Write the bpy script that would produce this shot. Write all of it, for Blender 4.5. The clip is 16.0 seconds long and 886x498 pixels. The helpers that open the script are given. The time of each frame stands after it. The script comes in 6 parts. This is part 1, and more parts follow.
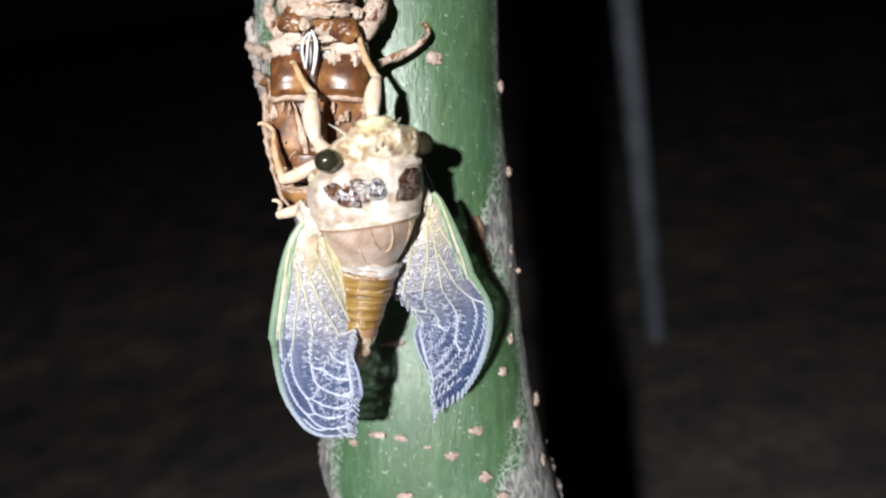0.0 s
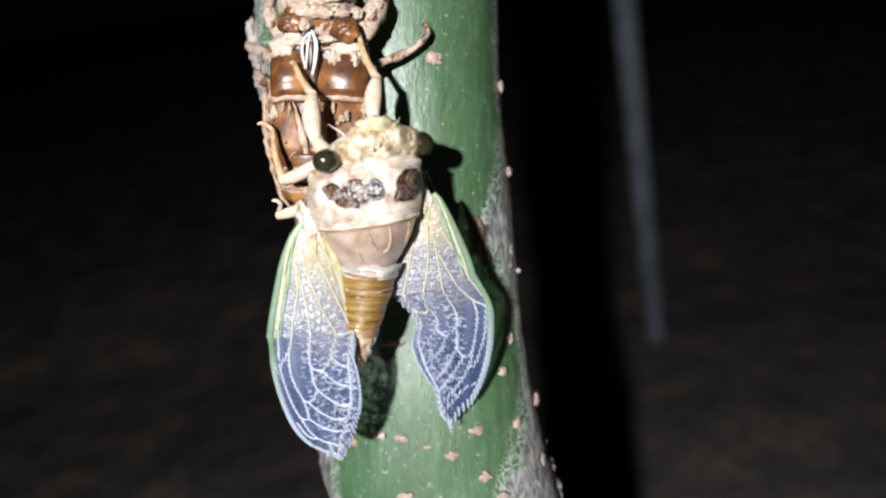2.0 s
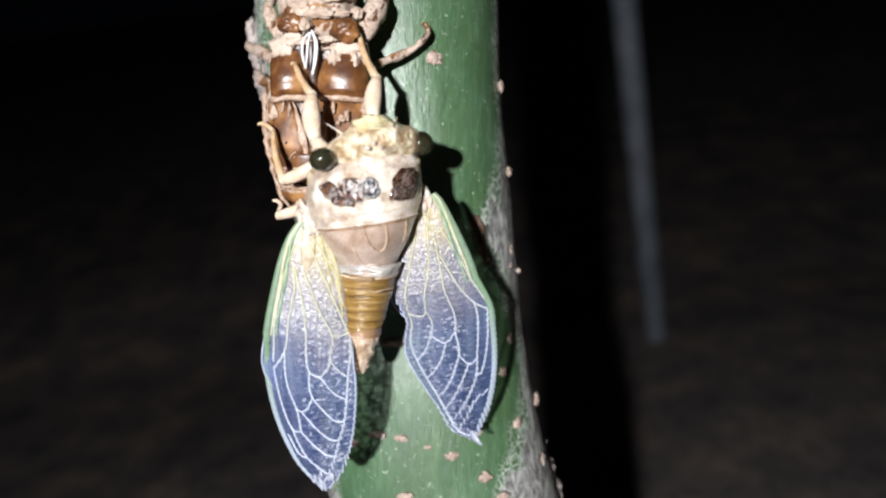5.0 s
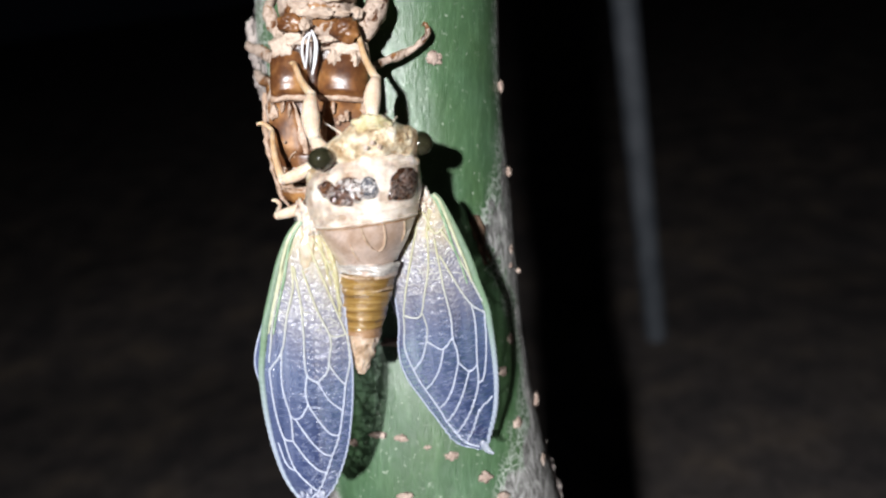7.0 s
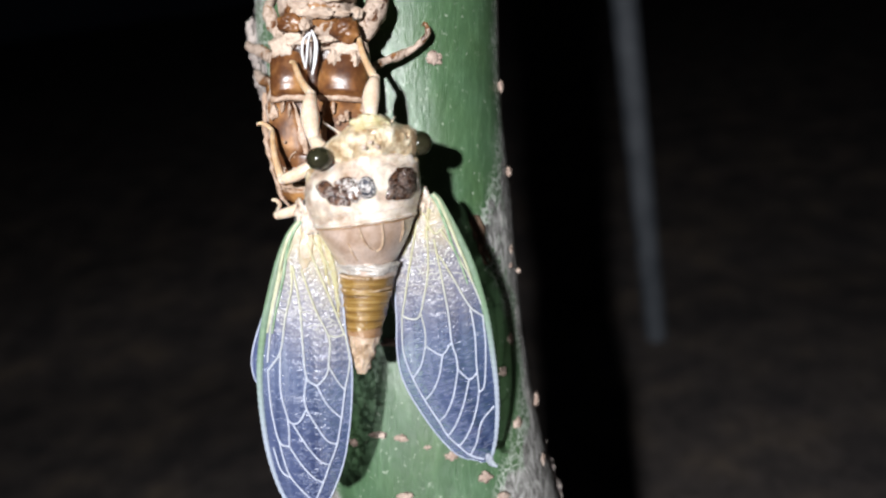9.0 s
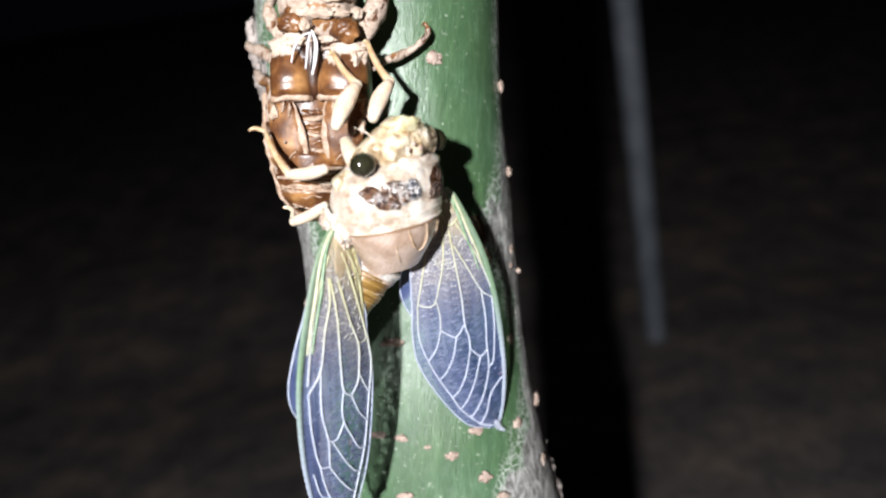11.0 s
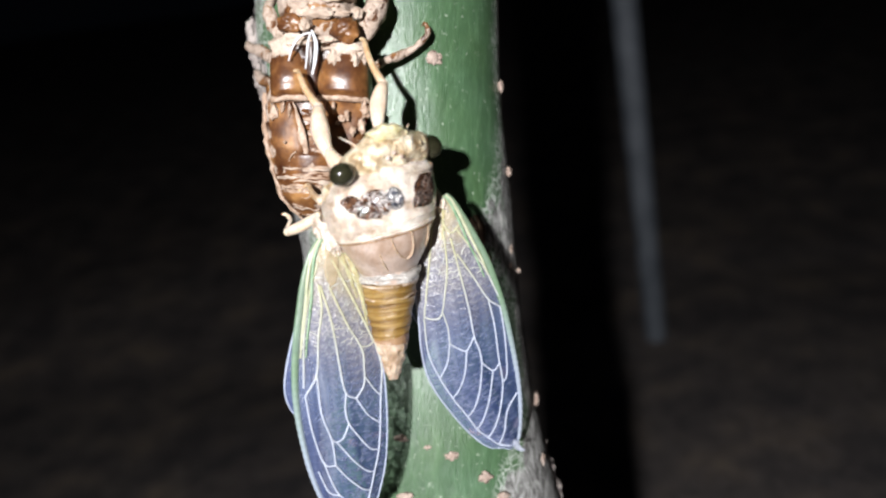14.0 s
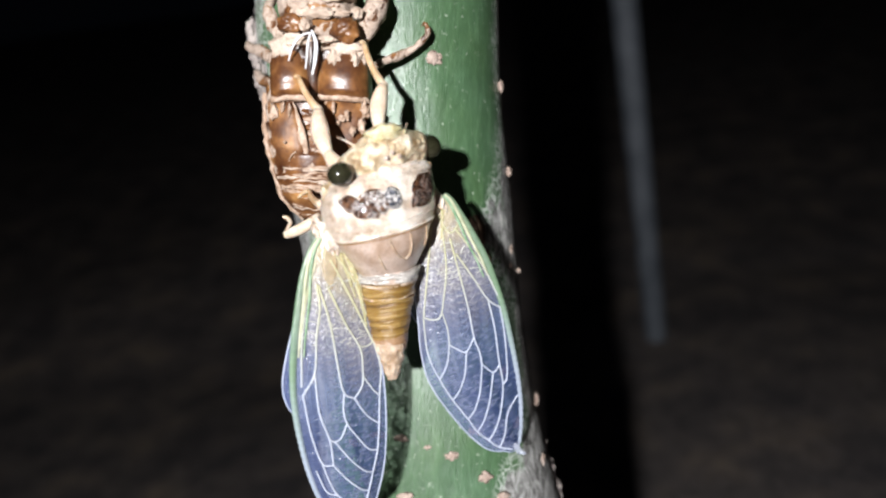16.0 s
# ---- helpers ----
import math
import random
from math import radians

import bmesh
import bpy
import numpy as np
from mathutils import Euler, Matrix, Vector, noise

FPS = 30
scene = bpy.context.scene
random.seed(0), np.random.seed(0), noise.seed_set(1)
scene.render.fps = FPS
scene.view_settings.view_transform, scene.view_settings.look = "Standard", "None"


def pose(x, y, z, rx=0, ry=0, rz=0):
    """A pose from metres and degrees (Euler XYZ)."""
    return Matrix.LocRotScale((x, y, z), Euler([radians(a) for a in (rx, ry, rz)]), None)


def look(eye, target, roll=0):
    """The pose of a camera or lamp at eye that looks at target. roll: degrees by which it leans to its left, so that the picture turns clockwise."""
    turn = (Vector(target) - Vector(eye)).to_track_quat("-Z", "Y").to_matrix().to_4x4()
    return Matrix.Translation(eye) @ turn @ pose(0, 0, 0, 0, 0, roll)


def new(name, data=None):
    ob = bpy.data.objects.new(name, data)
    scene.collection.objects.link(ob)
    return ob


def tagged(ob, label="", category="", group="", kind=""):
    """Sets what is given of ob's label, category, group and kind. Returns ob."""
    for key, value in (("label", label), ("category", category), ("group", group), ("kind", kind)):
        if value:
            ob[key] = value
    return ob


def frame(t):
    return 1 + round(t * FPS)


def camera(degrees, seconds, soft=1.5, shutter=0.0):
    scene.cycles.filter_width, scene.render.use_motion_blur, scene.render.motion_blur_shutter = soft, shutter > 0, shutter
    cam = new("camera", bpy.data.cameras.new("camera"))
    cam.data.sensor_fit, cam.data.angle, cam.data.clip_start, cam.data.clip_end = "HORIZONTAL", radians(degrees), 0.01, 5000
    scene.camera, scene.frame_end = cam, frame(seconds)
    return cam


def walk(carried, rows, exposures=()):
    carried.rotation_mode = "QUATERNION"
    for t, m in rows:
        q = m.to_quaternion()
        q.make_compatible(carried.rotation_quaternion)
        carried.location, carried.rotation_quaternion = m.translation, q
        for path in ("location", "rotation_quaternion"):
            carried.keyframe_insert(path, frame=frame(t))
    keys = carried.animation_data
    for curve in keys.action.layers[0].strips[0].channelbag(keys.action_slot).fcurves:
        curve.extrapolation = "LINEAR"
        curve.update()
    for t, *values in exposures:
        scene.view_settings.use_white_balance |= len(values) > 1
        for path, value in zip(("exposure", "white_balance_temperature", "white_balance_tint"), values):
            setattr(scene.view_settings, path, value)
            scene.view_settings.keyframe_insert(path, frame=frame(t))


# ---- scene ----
# ---- camera: a phone held still close to a young tree, leaning a little ----
MM = 0.001
EYE = Vector((0.0, 0.0, 0.5))
CAM = look(EYE, EYE + Vector((0, math.cos(radians(12)), -math.sin(radians(12)))), -9)
cam = camera(65, 16.0, soft=2.25)
cam.data.dof.use_dof = True
cam.data.dof.focus_distance = 0.102
cam.data.dof.aperture_fstop = 13.0
walk(cam, [(0.0, CAM), (16.0, CAM)], [(0.0, 0.0), (4.0, -0.04), (9.2, -0.11), (11.3, 0.27), (11.6, 0.19), (12.0, 0.07), (16.0, 0.06)])

# Subject space, in millimetres: x across, y away from the camera, z up along the picture.
SUBJECT = CAM @ pose(0, 0, 0, -90, 0, 0)


def spot(p):
    """A place of the subject space in the world."""
    return SUBJECT @ (Vector(p) * MM)


# ---- light: one small torch beside the phone, and a night sky ----
world = bpy.data.worlds.new("night")
scene.world = world
world.use_nodes = True
world.node_tree.nodes["Background"].inputs[0].default_value = (0.5, 0.6, 0.9, 1)
world.node_tree.nodes["Background"].inputs[1].default_value = 0.0012

torch_data = bpy.data.lights.new("torch_light", "POINT")
torch_data.energy = 12.9
torch_data.shadow_soft_size = 0.007
torch_data.color = (0.96, 0.97, 1.0)
torch = new("torch_light", torch_data)
torch.matrix_world = Matrix.Translation(spot((-88, -270, 6)))


# ---- materials ----
def material(name):
    m = bpy.data.materials.new(name)
    m.use_nodes = True
    nt = m.node_tree
    return m, nt, nt.nodes["Principled BSDF"], nt.nodes["Material Output"]


def node(nt, kind, **inputs):
    n = nt.nodes.new(kind)
    for k, v in inputs.items():
        n.inputs[k.replace("_", " ")].default_value = v
    return n


def coords(nt, scale=(1, 1, 1), kind="Object"):
    c = nt.nodes.new("ShaderNodeTexCoord")
    mp = nt.nodes.new("ShaderNodeMapping")
    mp.inputs["Scale"].default_value = scale
    nt.links.new(c.outputs[kind], mp.inputs["Vector"])
    return mp.outputs[0]


def noise_tex(nt, vec, scale, detail=6.0, rough=0.55, distort=0.0):
    n = node(nt, "ShaderNodeTexNoise", Scale=scale, Detail=detail, Roughness=rough, Distortion=distort)
    nt.links.new(vec, n.inputs["Vector"])
    return n.outputs["Fac"]


def ramp(nt, fac, stops):
    r = nt.nodes.new("ShaderNodeValToRGB")
    e = r.color_ramp.elements
    while len(e) < len(stops):
        e.new(0.5)
    for el, (p, c) in zip(e, stops):
        el.position = p
        el.color = (*c, 1) if len(c) == 3 else c
    nt.links.new(fac, r.inputs[0])
    return r.outputs[0]


def mixc(nt, fac, a, b, mode="MIX"):
    m = nt.nodes.new("ShaderNodeMix")
    m.data_type = "RGBA"
    m.blend_type = mode
    for sock, v in ((0, fac), (6, a), (7, b)):
        if isinstance(v, (int, float)):
            m.inputs[sock].default_value = v
        elif isinstance(v, tuple):
            m.inputs[sock].default_value = (*v, 1)
        else:
            nt.links.new(v, m.inputs[sock])
    return m.outputs[2]


def mathn(nt, op, a, b=0.0):
    m = nt.nodes.new("ShaderNodeMath")
    m.operation = op
    for i, v in enumerate((a, b)):
        if isinstance(v, (int, float)):
            m.inputs[i].default_value = v
        else:
            nt.links.new(v, m.inputs[i])
    return m.outputs[0]


def bump(nt, bsdf, height, strength, dist):
    b = node(nt, "ShaderNodeBump", Strength=strength, Distance=dist)
    nt.links.new(height, b.inputs["Height"])
    nt.links.new(b.outputs[0], bsdf.inputs["Normal"])


def thin(nt, b, out, clear):
    """Lets part of the light straight through, as soft wet tissue does."""
    see = nt.nodes.new("ShaderNodeBsdfTransparent")
    mix = nt.nodes.new("ShaderNodeMixShader")
    mix.inputs[0].default_value = 1 - clear
    nt.links.new(see.outputs[0], mix.inputs[1])
    nt.links.new(b.outputs[0], mix.inputs[2])
    nt.links.new(mix.outputs[0], out.inputs[0])


def skin(name, dark, mid, light, scale=900.0, rough=0.35, spec=0.5, bumps=0.25, sss=0.0, coat=0.0, stretch=(1, 1, 1), grain=3000.0, crease=0.0, clear=0.0):
    """Two scales of tone and relief: for cuticle, mud and cork."""
    m, nt, b, out = material(name)
    v = coords(nt, stretch)
    big = noise_tex(nt, v, scale)
    small = noise_tex(nt, v, grain, 4)
    col = ramp(nt, big, [(0.3, dark), (0.5, mid), (0.72, light)])
    col = mixc(nt, 0.35, col, ramp(nt, small, [(0.3, (0.55, 0.55, 0.55)), (0.7, (1.25, 1.25, 1.25))]), "MULTIPLY")
    fold = None
    # crease lines: dark brown put into the colour, along with a dent
    if crease:
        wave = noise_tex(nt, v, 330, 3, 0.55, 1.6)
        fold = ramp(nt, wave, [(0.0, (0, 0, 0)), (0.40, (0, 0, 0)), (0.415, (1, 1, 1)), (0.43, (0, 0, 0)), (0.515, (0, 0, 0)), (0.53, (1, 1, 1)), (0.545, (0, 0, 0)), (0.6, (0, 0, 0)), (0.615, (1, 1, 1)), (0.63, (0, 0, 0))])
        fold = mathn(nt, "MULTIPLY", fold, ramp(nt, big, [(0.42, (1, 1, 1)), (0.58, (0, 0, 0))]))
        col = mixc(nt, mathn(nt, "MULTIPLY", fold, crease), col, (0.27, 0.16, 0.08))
    nt.links.new(col, b.inputs["Base Color"])
    r = node(nt, "ShaderNodeMapRange", To_Min=max(rough - 0.12, 0.03), To_Max=min(rough + 0.15, 1))
    nt.links.new(small, r.inputs["Value"])
    nt.links.new(r.outputs[0], b.inputs["Roughness"])
    b.inputs["Specular IOR Level"].default_value = spec
    b.inputs["Coat Weight"].default_value = coat
    b.inputs["Coat Roughness"].default_value = 0.12
    if sss:
        b.inputs["Subsurface Weight"].default_value = sss
        b.inputs["Subsurface Radius"].default_value = (1.0, 0.6, 0.35)
        b.inputs["Subsurface Scale"].default_value = 0.0006
    height = mathn(nt, "ADD", big, mathn(nt, "MULTIPLY", small, 0.5))
    if crease:
        height = mathn(nt, "SUBTRACT", height, mathn(nt, "MULTIPLY", fold, crease * 0.6))
    bump(nt, b, height, bumps, 0.0004)
    if clear:
        thin(nt, b, out, clear)
    return m


def bark_material():
    """Smooth green bark with upright grain, and grey cork along two flanks (attribute 'cork')."""
    m, nt, b, out = material("green_bark")
    grain_v = coords(nt, (1, 1, 0.18))
    even_v = coords(nt)
    streak = noise_tex(nt, grain_v, 700, 8, 0.65, 0.4)
    fine = noise_tex(nt, grain_v, 3200, 5, 0.6)
    blot = noise_tex(nt, even_v, 90, 5)
    speck = noise_tex(nt, even_v, 1500, 2)
    green = ramp(nt, streak, [(0.25, (0.049, 0.100, 0.046)), (0.5, (0.068, 0.134, 0.062)), (0.75, (0.104, 0.190, 0.094))])
    green = mixc(nt, 0.5, green, ramp(nt, blot, [(0.3, (0.86, 0.84, 0.62)), (0.5, (0.95, 0.98, 0.98)), (0.7, (1.12, 1.12, 1.35))]), "MULTIPLY")
    green = mixc(nt, 0.5, green, ramp(nt, fine, [(0.3, (0.7, 0.7, 0.7)), (0.7, (1.25, 1.25, 1.25))]), "MULTIPLY")
    green = mixc(nt, ramp(nt, speck, [(0.66, (0, 0, 0)), (0.72, (1, 1, 1))]), green, (0.3, 0.36, 0.27))
    crack = nt.nodes.new("ShaderNodeTexVoronoi")
    crack.feature = "DISTANCE_TO_EDGE"
    crack.inputs["Scale"].default_value = 900
    wob = nt.nodes.new("ShaderNodeVectorMath")
    wob.operation = "ADD"
    wn = node(nt, "ShaderNodeTexNoise", Scale=900.0, Detail=3.0)
    ws = nt.nodes.new("ShaderNodeVectorMath")
    ws.operation = "SCALE"
    ws.inputs["Scale"].default_value = 0.0012
    nt.links.new(even_v, wn.inputs["Vector"])
    nt.links.new(wn.outputs["Color"], ws.inputs[0])
    nt.links.new(even_v, wob.inputs[0])
    nt.links.new(ws.outputs[0], wob.inputs[1])
    nt.links.new(wob.outputs[0], crack.inputs["Vector"])
    net = ramp(nt, crack.outputs["Distance"], [(0.05, (1, 1, 1)), (0.12, (0, 0, 0))])
    greyn = noise_tex(nt, coords(nt, (1, 1, 0.4)), 560, 9, 0.78, 1.5)
    grey = ramp(nt, greyn, [(0.39, (0.03, 0.028, 0.024)), (0.46, (0.14, 0.135, 0.125)), (0.53, (0.30, 0.295, 0.28)), (0.61, (0.62, 0.60, 0.57))])
    at = nt.nodes.new("ShaderNodeAttribute")
    at.attribute_name = "cork"
    edge = noise_tex(nt, coords(nt, (1, 1, 0.6)), 190, 8, 0.68, 0.6)
    mask = ramp(nt, mathn(nt, "ADD", at.outputs["Fac"], mathn(nt, "MULTIPLY", mathn(nt, "SUBTRACT", edge, 0.5), 1.9)), [(0.46, (0, 0, 0)), (0.56, (1, 1, 1))])
    rim = ramp(nt, mathn(nt, "ADD", at.outputs["Fac"], mathn(nt, "MULTIPLY", mathn(nt, "SUBTRACT", edge, 0.5), 0.9)), [(0.16, (0, 0, 0)), (0.36, (1, 1, 1))])
    green = mixc(nt, mathn(nt, "MULTIPLY", mathn(nt, "MULTIPLY", rim, net), 0.95), green, (0.46, 0.49, 0.44))
    nt.links.new(mixc(nt, mask, green, grey), b.inputs["Base Color"])
    rr = mixc(nt, mask, (0.36, 0.36, 0.36), (0.8, 0.8, 0.8))
    nt.links.new(rr, b.inputs["Roughness"])
    b.inputs["Specular IOR Level"].default_value = 0.85
    h = mathn(nt, "ADD", mathn(nt, "MULTIPLY", streak, 0.6), mathn(nt, "MULTIPLY", fine, 0.3))
    h = mathn(nt, "ADD", h, mathn(nt, "MULTIPLY", mathn(nt, "MULTIPLY", mask, greyn), 1.4))
    bump(nt, b, h, 0.5, 0.0005)
    return m


def membrane_material(name, near, far, cover_near, cover_far):
    """Wet wing film, milky and pebbled at the base, clear and blue towards the tip (attribute 'along')."""
    m, nt, b, out = material(name)
    at = nt.nodes.new("ShaderNodeAttribute")
    at.attribute_name = "along"
    v = coords(nt)
    grit = noise_tex(nt, v, 3900, 3, 0.6)
    cloud = noise_tex(nt, v, 230, 4, 0.55, 0.8)
    streak = noise_tex(nt, coords(nt, (1, 1, 0.22)), 520, 5, 0.6, 1.0)
    edge = mathn(nt, "ADD", at.outputs["Fac"], mathn(nt, "MULTIPLY", mathn(nt, "SUBTRACT", cloud, 0.5), 0.4))
    s = ramp(nt, edge, [(0.34, (0, 0, 0)), (0.58, (1, 1, 1))])
    cell = nt.nodes.new("ShaderNodeTexVoronoi")
    cell.feature = "SMOOTH_F1"
    cell.inputs["Scale"].default_value = 2700
    cell.inputs["Smoothness"].default_value = 0.4
    nt.links.new(v, cell.inputs["Vector"])
    dent = cell.outputs["Distance"]
    milky = mixc(nt, ramp(nt, dent, [(0.25, (1, 1, 1)), (0.6, (0, 0, 0))]), (near[0] * 0.62, near[1] * 0.6, near[2] * 0.72), (near[0] * 1.1, near[1] * 1.08, near[2] * 1.08))
    milky = mixc(nt, 0.5, milky, ramp(nt, grit, [(0.35, (0.7, 0.68, 0.72)), (0.65, (1.3, 1.3, 1.25))]), "MULTIPLY")
    root = ramp(nt, edge, [(0.05, (1, 1, 1)), (0.29, (0, 0, 0))])
    milky = mixc(nt, root, milky, (near[0] * 1.4, near[1] * 1.15, near[2] * 0.72))
    band = mixc(nt, ramp(nt, edge, [(0.48, (0, 0, 0)), (0.58, (1, 1, 1)), (0.78, (0, 0, 0))]), far, (far[0] * 1.9, far[1] * 1.75, far[2] * 1.35))
    clear = mixc(nt, 0.85, band, ramp(nt, cloud, [(0.32, (0.4, 0.52, 0.62)), (0.5, (0.95, 0.95, 0.98)), (0.68, (2.1, 1.85, 1.45))]), "MULTIPLY")
    clear = mixc(nt, 0.7, clear, ramp(nt, streak, [(0.35, (0.62, 0.7, 0.8)), (0.52, (1, 1, 1)), (0.68, (1.7, 1.5, 1.2))]), "MULTIPLY")
    nt.links.new(mixc(nt, s, milky, clear), b.inputs["Base Color"])
    b.inputs["Roughness"].default_value = 0.26
    b.inputs["Specular IOR Level"].default_value = 0.95
    b.inputs["Coat Weight"].default_value = 0.35
    b.inputs["Coat Roughness"].default_value = 0.16
    rip = noise_tex(nt, coords(nt, (1, 1, 0.8)), 1250, 4, 0.55, 1.3)
    flat = mathn(nt, "SUBTRACT", 1.0, s)
    h = mathn(nt, "ADD", mathn(nt, "ADD", rip, mathn(nt, "MULTIPLY", grit, 0.12)), mathn(nt, "MULTIPLY", mathn(nt, "MULTIPLY", dent, flat), -0.6))
    crease = noise_tex(nt, coords(nt, (1.0, 1.0, 0.45)), 2100, 3, 0.6, 0.8)
    bump(nt, b, mathn(nt, "ADD", h, mathn(nt, "MULTIPLY", mathn(nt, "MULTIPLY", crease, s), 0.2)), 0.5, 0.0004)
    clearb = nt.nodes.new("ShaderNodeBsdfTransparent")
    mix = nt.nodes.new("ShaderNodeMixShader")
    cover = node(nt, "ShaderNodeMapRange", To_Min=cover_near, To_Max=cover_far)
    nt.links.new(s, cover.inputs["Value"])
    veil = mathn(nt, "MULTIPLY", cover.outputs[0], ramp(nt, streak, [(0.36, (0.85, 0.85, 0.85)), (0.6, (1.08, 1.08, 1.08))]))
    nt.links.new(veil, mix.inputs[0])
    nt.links.new(clearb.outputs[0], mix.inputs[1])
    nt.links.new(b.outputs[0], mix.inputs[2])
    nt.links.new(mix.outputs[0], out.inputs[0])
    return m


def vein_material(name, near, far, start, end):
    """Soft vein that fades from one tone to another along the wing (attribute 'along')."""
    m, nt, b, out = material(name)
    at = nt.nodes.new("ShaderNodeAttribute")
    at.attribute_name = "along"
    v = coords(nt)
    blot = noise_tex(nt, v, 700, 4)
    edge = mathn(nt, "ADD", at.outputs["Fac"], mathn(nt, "MULTIPLY", mathn(nt, "SUBTRACT", blot, 0.5), 0.12))
    col = mixc(nt, ramp(nt, edge, [(start, (0, 0, 0)), (end, (1, 1, 1))]), near, far)
    col = mixc(nt, 0.6, col, ramp(nt, blot, [(0.3, (0.75, 0.75, 0.75)), (0.7, (1.2, 1.2, 1.2))]), "MULTIPLY")
    nt.links.new(col, b.inputs["Base Color"])
    b.inputs["Roughness"].default_value = 0.32
    bump(nt, b, noise_tex(nt, v, 2500, 3), 0.2, 0.0003)
    thin(nt, b, out, 0.42)
    return m


def patch_material(name, glint, tone=1.0):
    """Dark wrinkled cuticle with wet silvery glints painted into its colour (attributes 'rim' and 'across')."""
    m, nt, b, out = material(name)
    v = coords(nt, (1.0, 1, 0.75))
    n = noise_tex(nt, v, 430, 4, 0.6, 0.7)
    fine = noise_tex(nt, v, 1700, 4, 0.6)
    rim = nt.nodes.new("ShaderNodeAttribute")
    rim.attribute_name = "rim"
    across = nt.nodes.new("ShaderNodeAttribute")
    across.attribute_name = "across"
    brown = ramp(nt, fine, [(0.3, (0.012, 0.006, 0.004)), (0.48, (0.055, 0.023, 0.012)), (0.66, (0.2, 0.095, 0.05))])
    steel = ramp(nt, fine, [(0.35, (0.012, 0.013, 0.018)), (0.6, (0.06, 0.065, 0.085))])
    brown = mixc(nt, 1.0, brown, (tone, tone, tone), "MULTIPLY")
    base = mixc(nt, ramp(nt, across.outputs["Fac"], [(0.68, (0, 0, 0)), (0.78, (1, 1, 1))]), brown, steel)
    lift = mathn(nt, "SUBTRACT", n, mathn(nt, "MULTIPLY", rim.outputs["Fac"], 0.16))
    # noise bands of white imitate wet highlights, put into the colour
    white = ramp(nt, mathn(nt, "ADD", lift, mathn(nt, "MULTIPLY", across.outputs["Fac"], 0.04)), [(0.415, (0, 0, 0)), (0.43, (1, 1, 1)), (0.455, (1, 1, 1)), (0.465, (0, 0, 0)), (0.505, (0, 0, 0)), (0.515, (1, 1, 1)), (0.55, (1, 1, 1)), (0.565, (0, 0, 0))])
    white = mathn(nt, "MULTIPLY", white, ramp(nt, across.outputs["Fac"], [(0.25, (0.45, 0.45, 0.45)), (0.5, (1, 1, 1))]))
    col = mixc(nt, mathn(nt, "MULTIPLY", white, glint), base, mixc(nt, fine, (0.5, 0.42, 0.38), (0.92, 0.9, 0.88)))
    nt.links.new(col, b.inputs["Base Color"])
    b.inputs["Roughness"].default_value = 0.2
    b.inputs["Coat Weight"].default_value = 0.7
    b.inputs["Coat Roughness"].default_value = 0.1
    bump(nt, b, mathn(nt, "ADD", n, mathn(nt, "MULTIPLY", fine, 0.35)), 1.0, 0.0012)
    return m


def shell_material(name, gloss):
    """Empty amber husk, glossy, caked with dry pinkish mud (attribute 'mud')."""
    m, nt, b, out = material(name)
    v = coords(nt)
    big = noise_tex(nt, v, 260, 5)
    small = noise_tex(nt, v, 1700, 5)
    husk = ramp(nt, big, [(0.3, (0.05, 0.016, 0.007)), (0.44, (0.115, 0.044, 0.016)), (0.56, (0.225, 0.096, 0.032)), (0.7, (0.41, 0.205, 0.075))])
    husk = mixc(nt, 0.4, husk, ramp(nt, small, [(0.3, (0.55, 0.55, 0.55)), (0.7, (1.3, 1.3, 1.3))]), "MULTIPLY")
    at = nt.nodes.new("ShaderNodeAttribute")
    husk = mixc(nt, ramp(nt, noise_tex(nt, v, 1250, 3, 0.6), [(0.70, (0, 0, 0)), (0.73, (1, 1, 1))]), husk, (0.5, 0.36, 0.25))
    at.attribute_name = "mud"
    drip = noise_tex(nt, coords(nt, (1.0, 1.0, 0.6)), 480, 8, 0.7, 0.8)
    mask = ramp(nt, mathn(nt, "ADD", at.outputs["Fac"], mathn(nt, "MULTIPLY", mathn(nt, "SUBTRACT", drip, 0.5), 1.3)), [(0.5, (0, 0, 0)), (0.54, (1, 1, 1))])
    mud = ramp(nt, small, [(0.3, (0.33, 0.235, 0.175)), (0.7, (0.64, 0.51, 0.42))])
    nt.links.new(mixc(nt, mask, husk, mud), b.inputs["Base Color"])
    nt.links.new(mixc(nt, mask, (gloss, gloss, gloss), (0.85, 0.85, 0.85)), b.inputs["Roughness"])
    h = mathn(nt, "ADD", mathn(nt, "MULTIPLY", mask, 0.9), mathn(nt, "MULTIPLY", small, 0.16))
    bump(nt, b, h, 0.5, 0.0005)
    return m


def soil_material():
    m, nt, b, out = material("dark_soil")
    v = coords(nt)
    big = noise_tex(nt, v, 9.0, 6, 0.6)
    small = noise_tex(nt, v, 55, 6, 0.65)
    col = ramp(nt, big, [(0.36, (0.17, 0.155, 0.16)), (0.52, (0.28, 0.245, 0.235)), (0.68, (0.47, 0.38, 0.31))])
    col = mixc(nt, 0.6, col, ramp(nt, small, [(0.3, (0.4, 0.4, 0.4)), (0.7, (1.5, 1.4, 1.3))]), "MULTIPLY")
    nt.links.new(col, b.inputs["Base Color"])
    b.inputs["Roughness"].default_value = 0.95
    bump(nt, b, small, 0.8, 0.02)
    return m


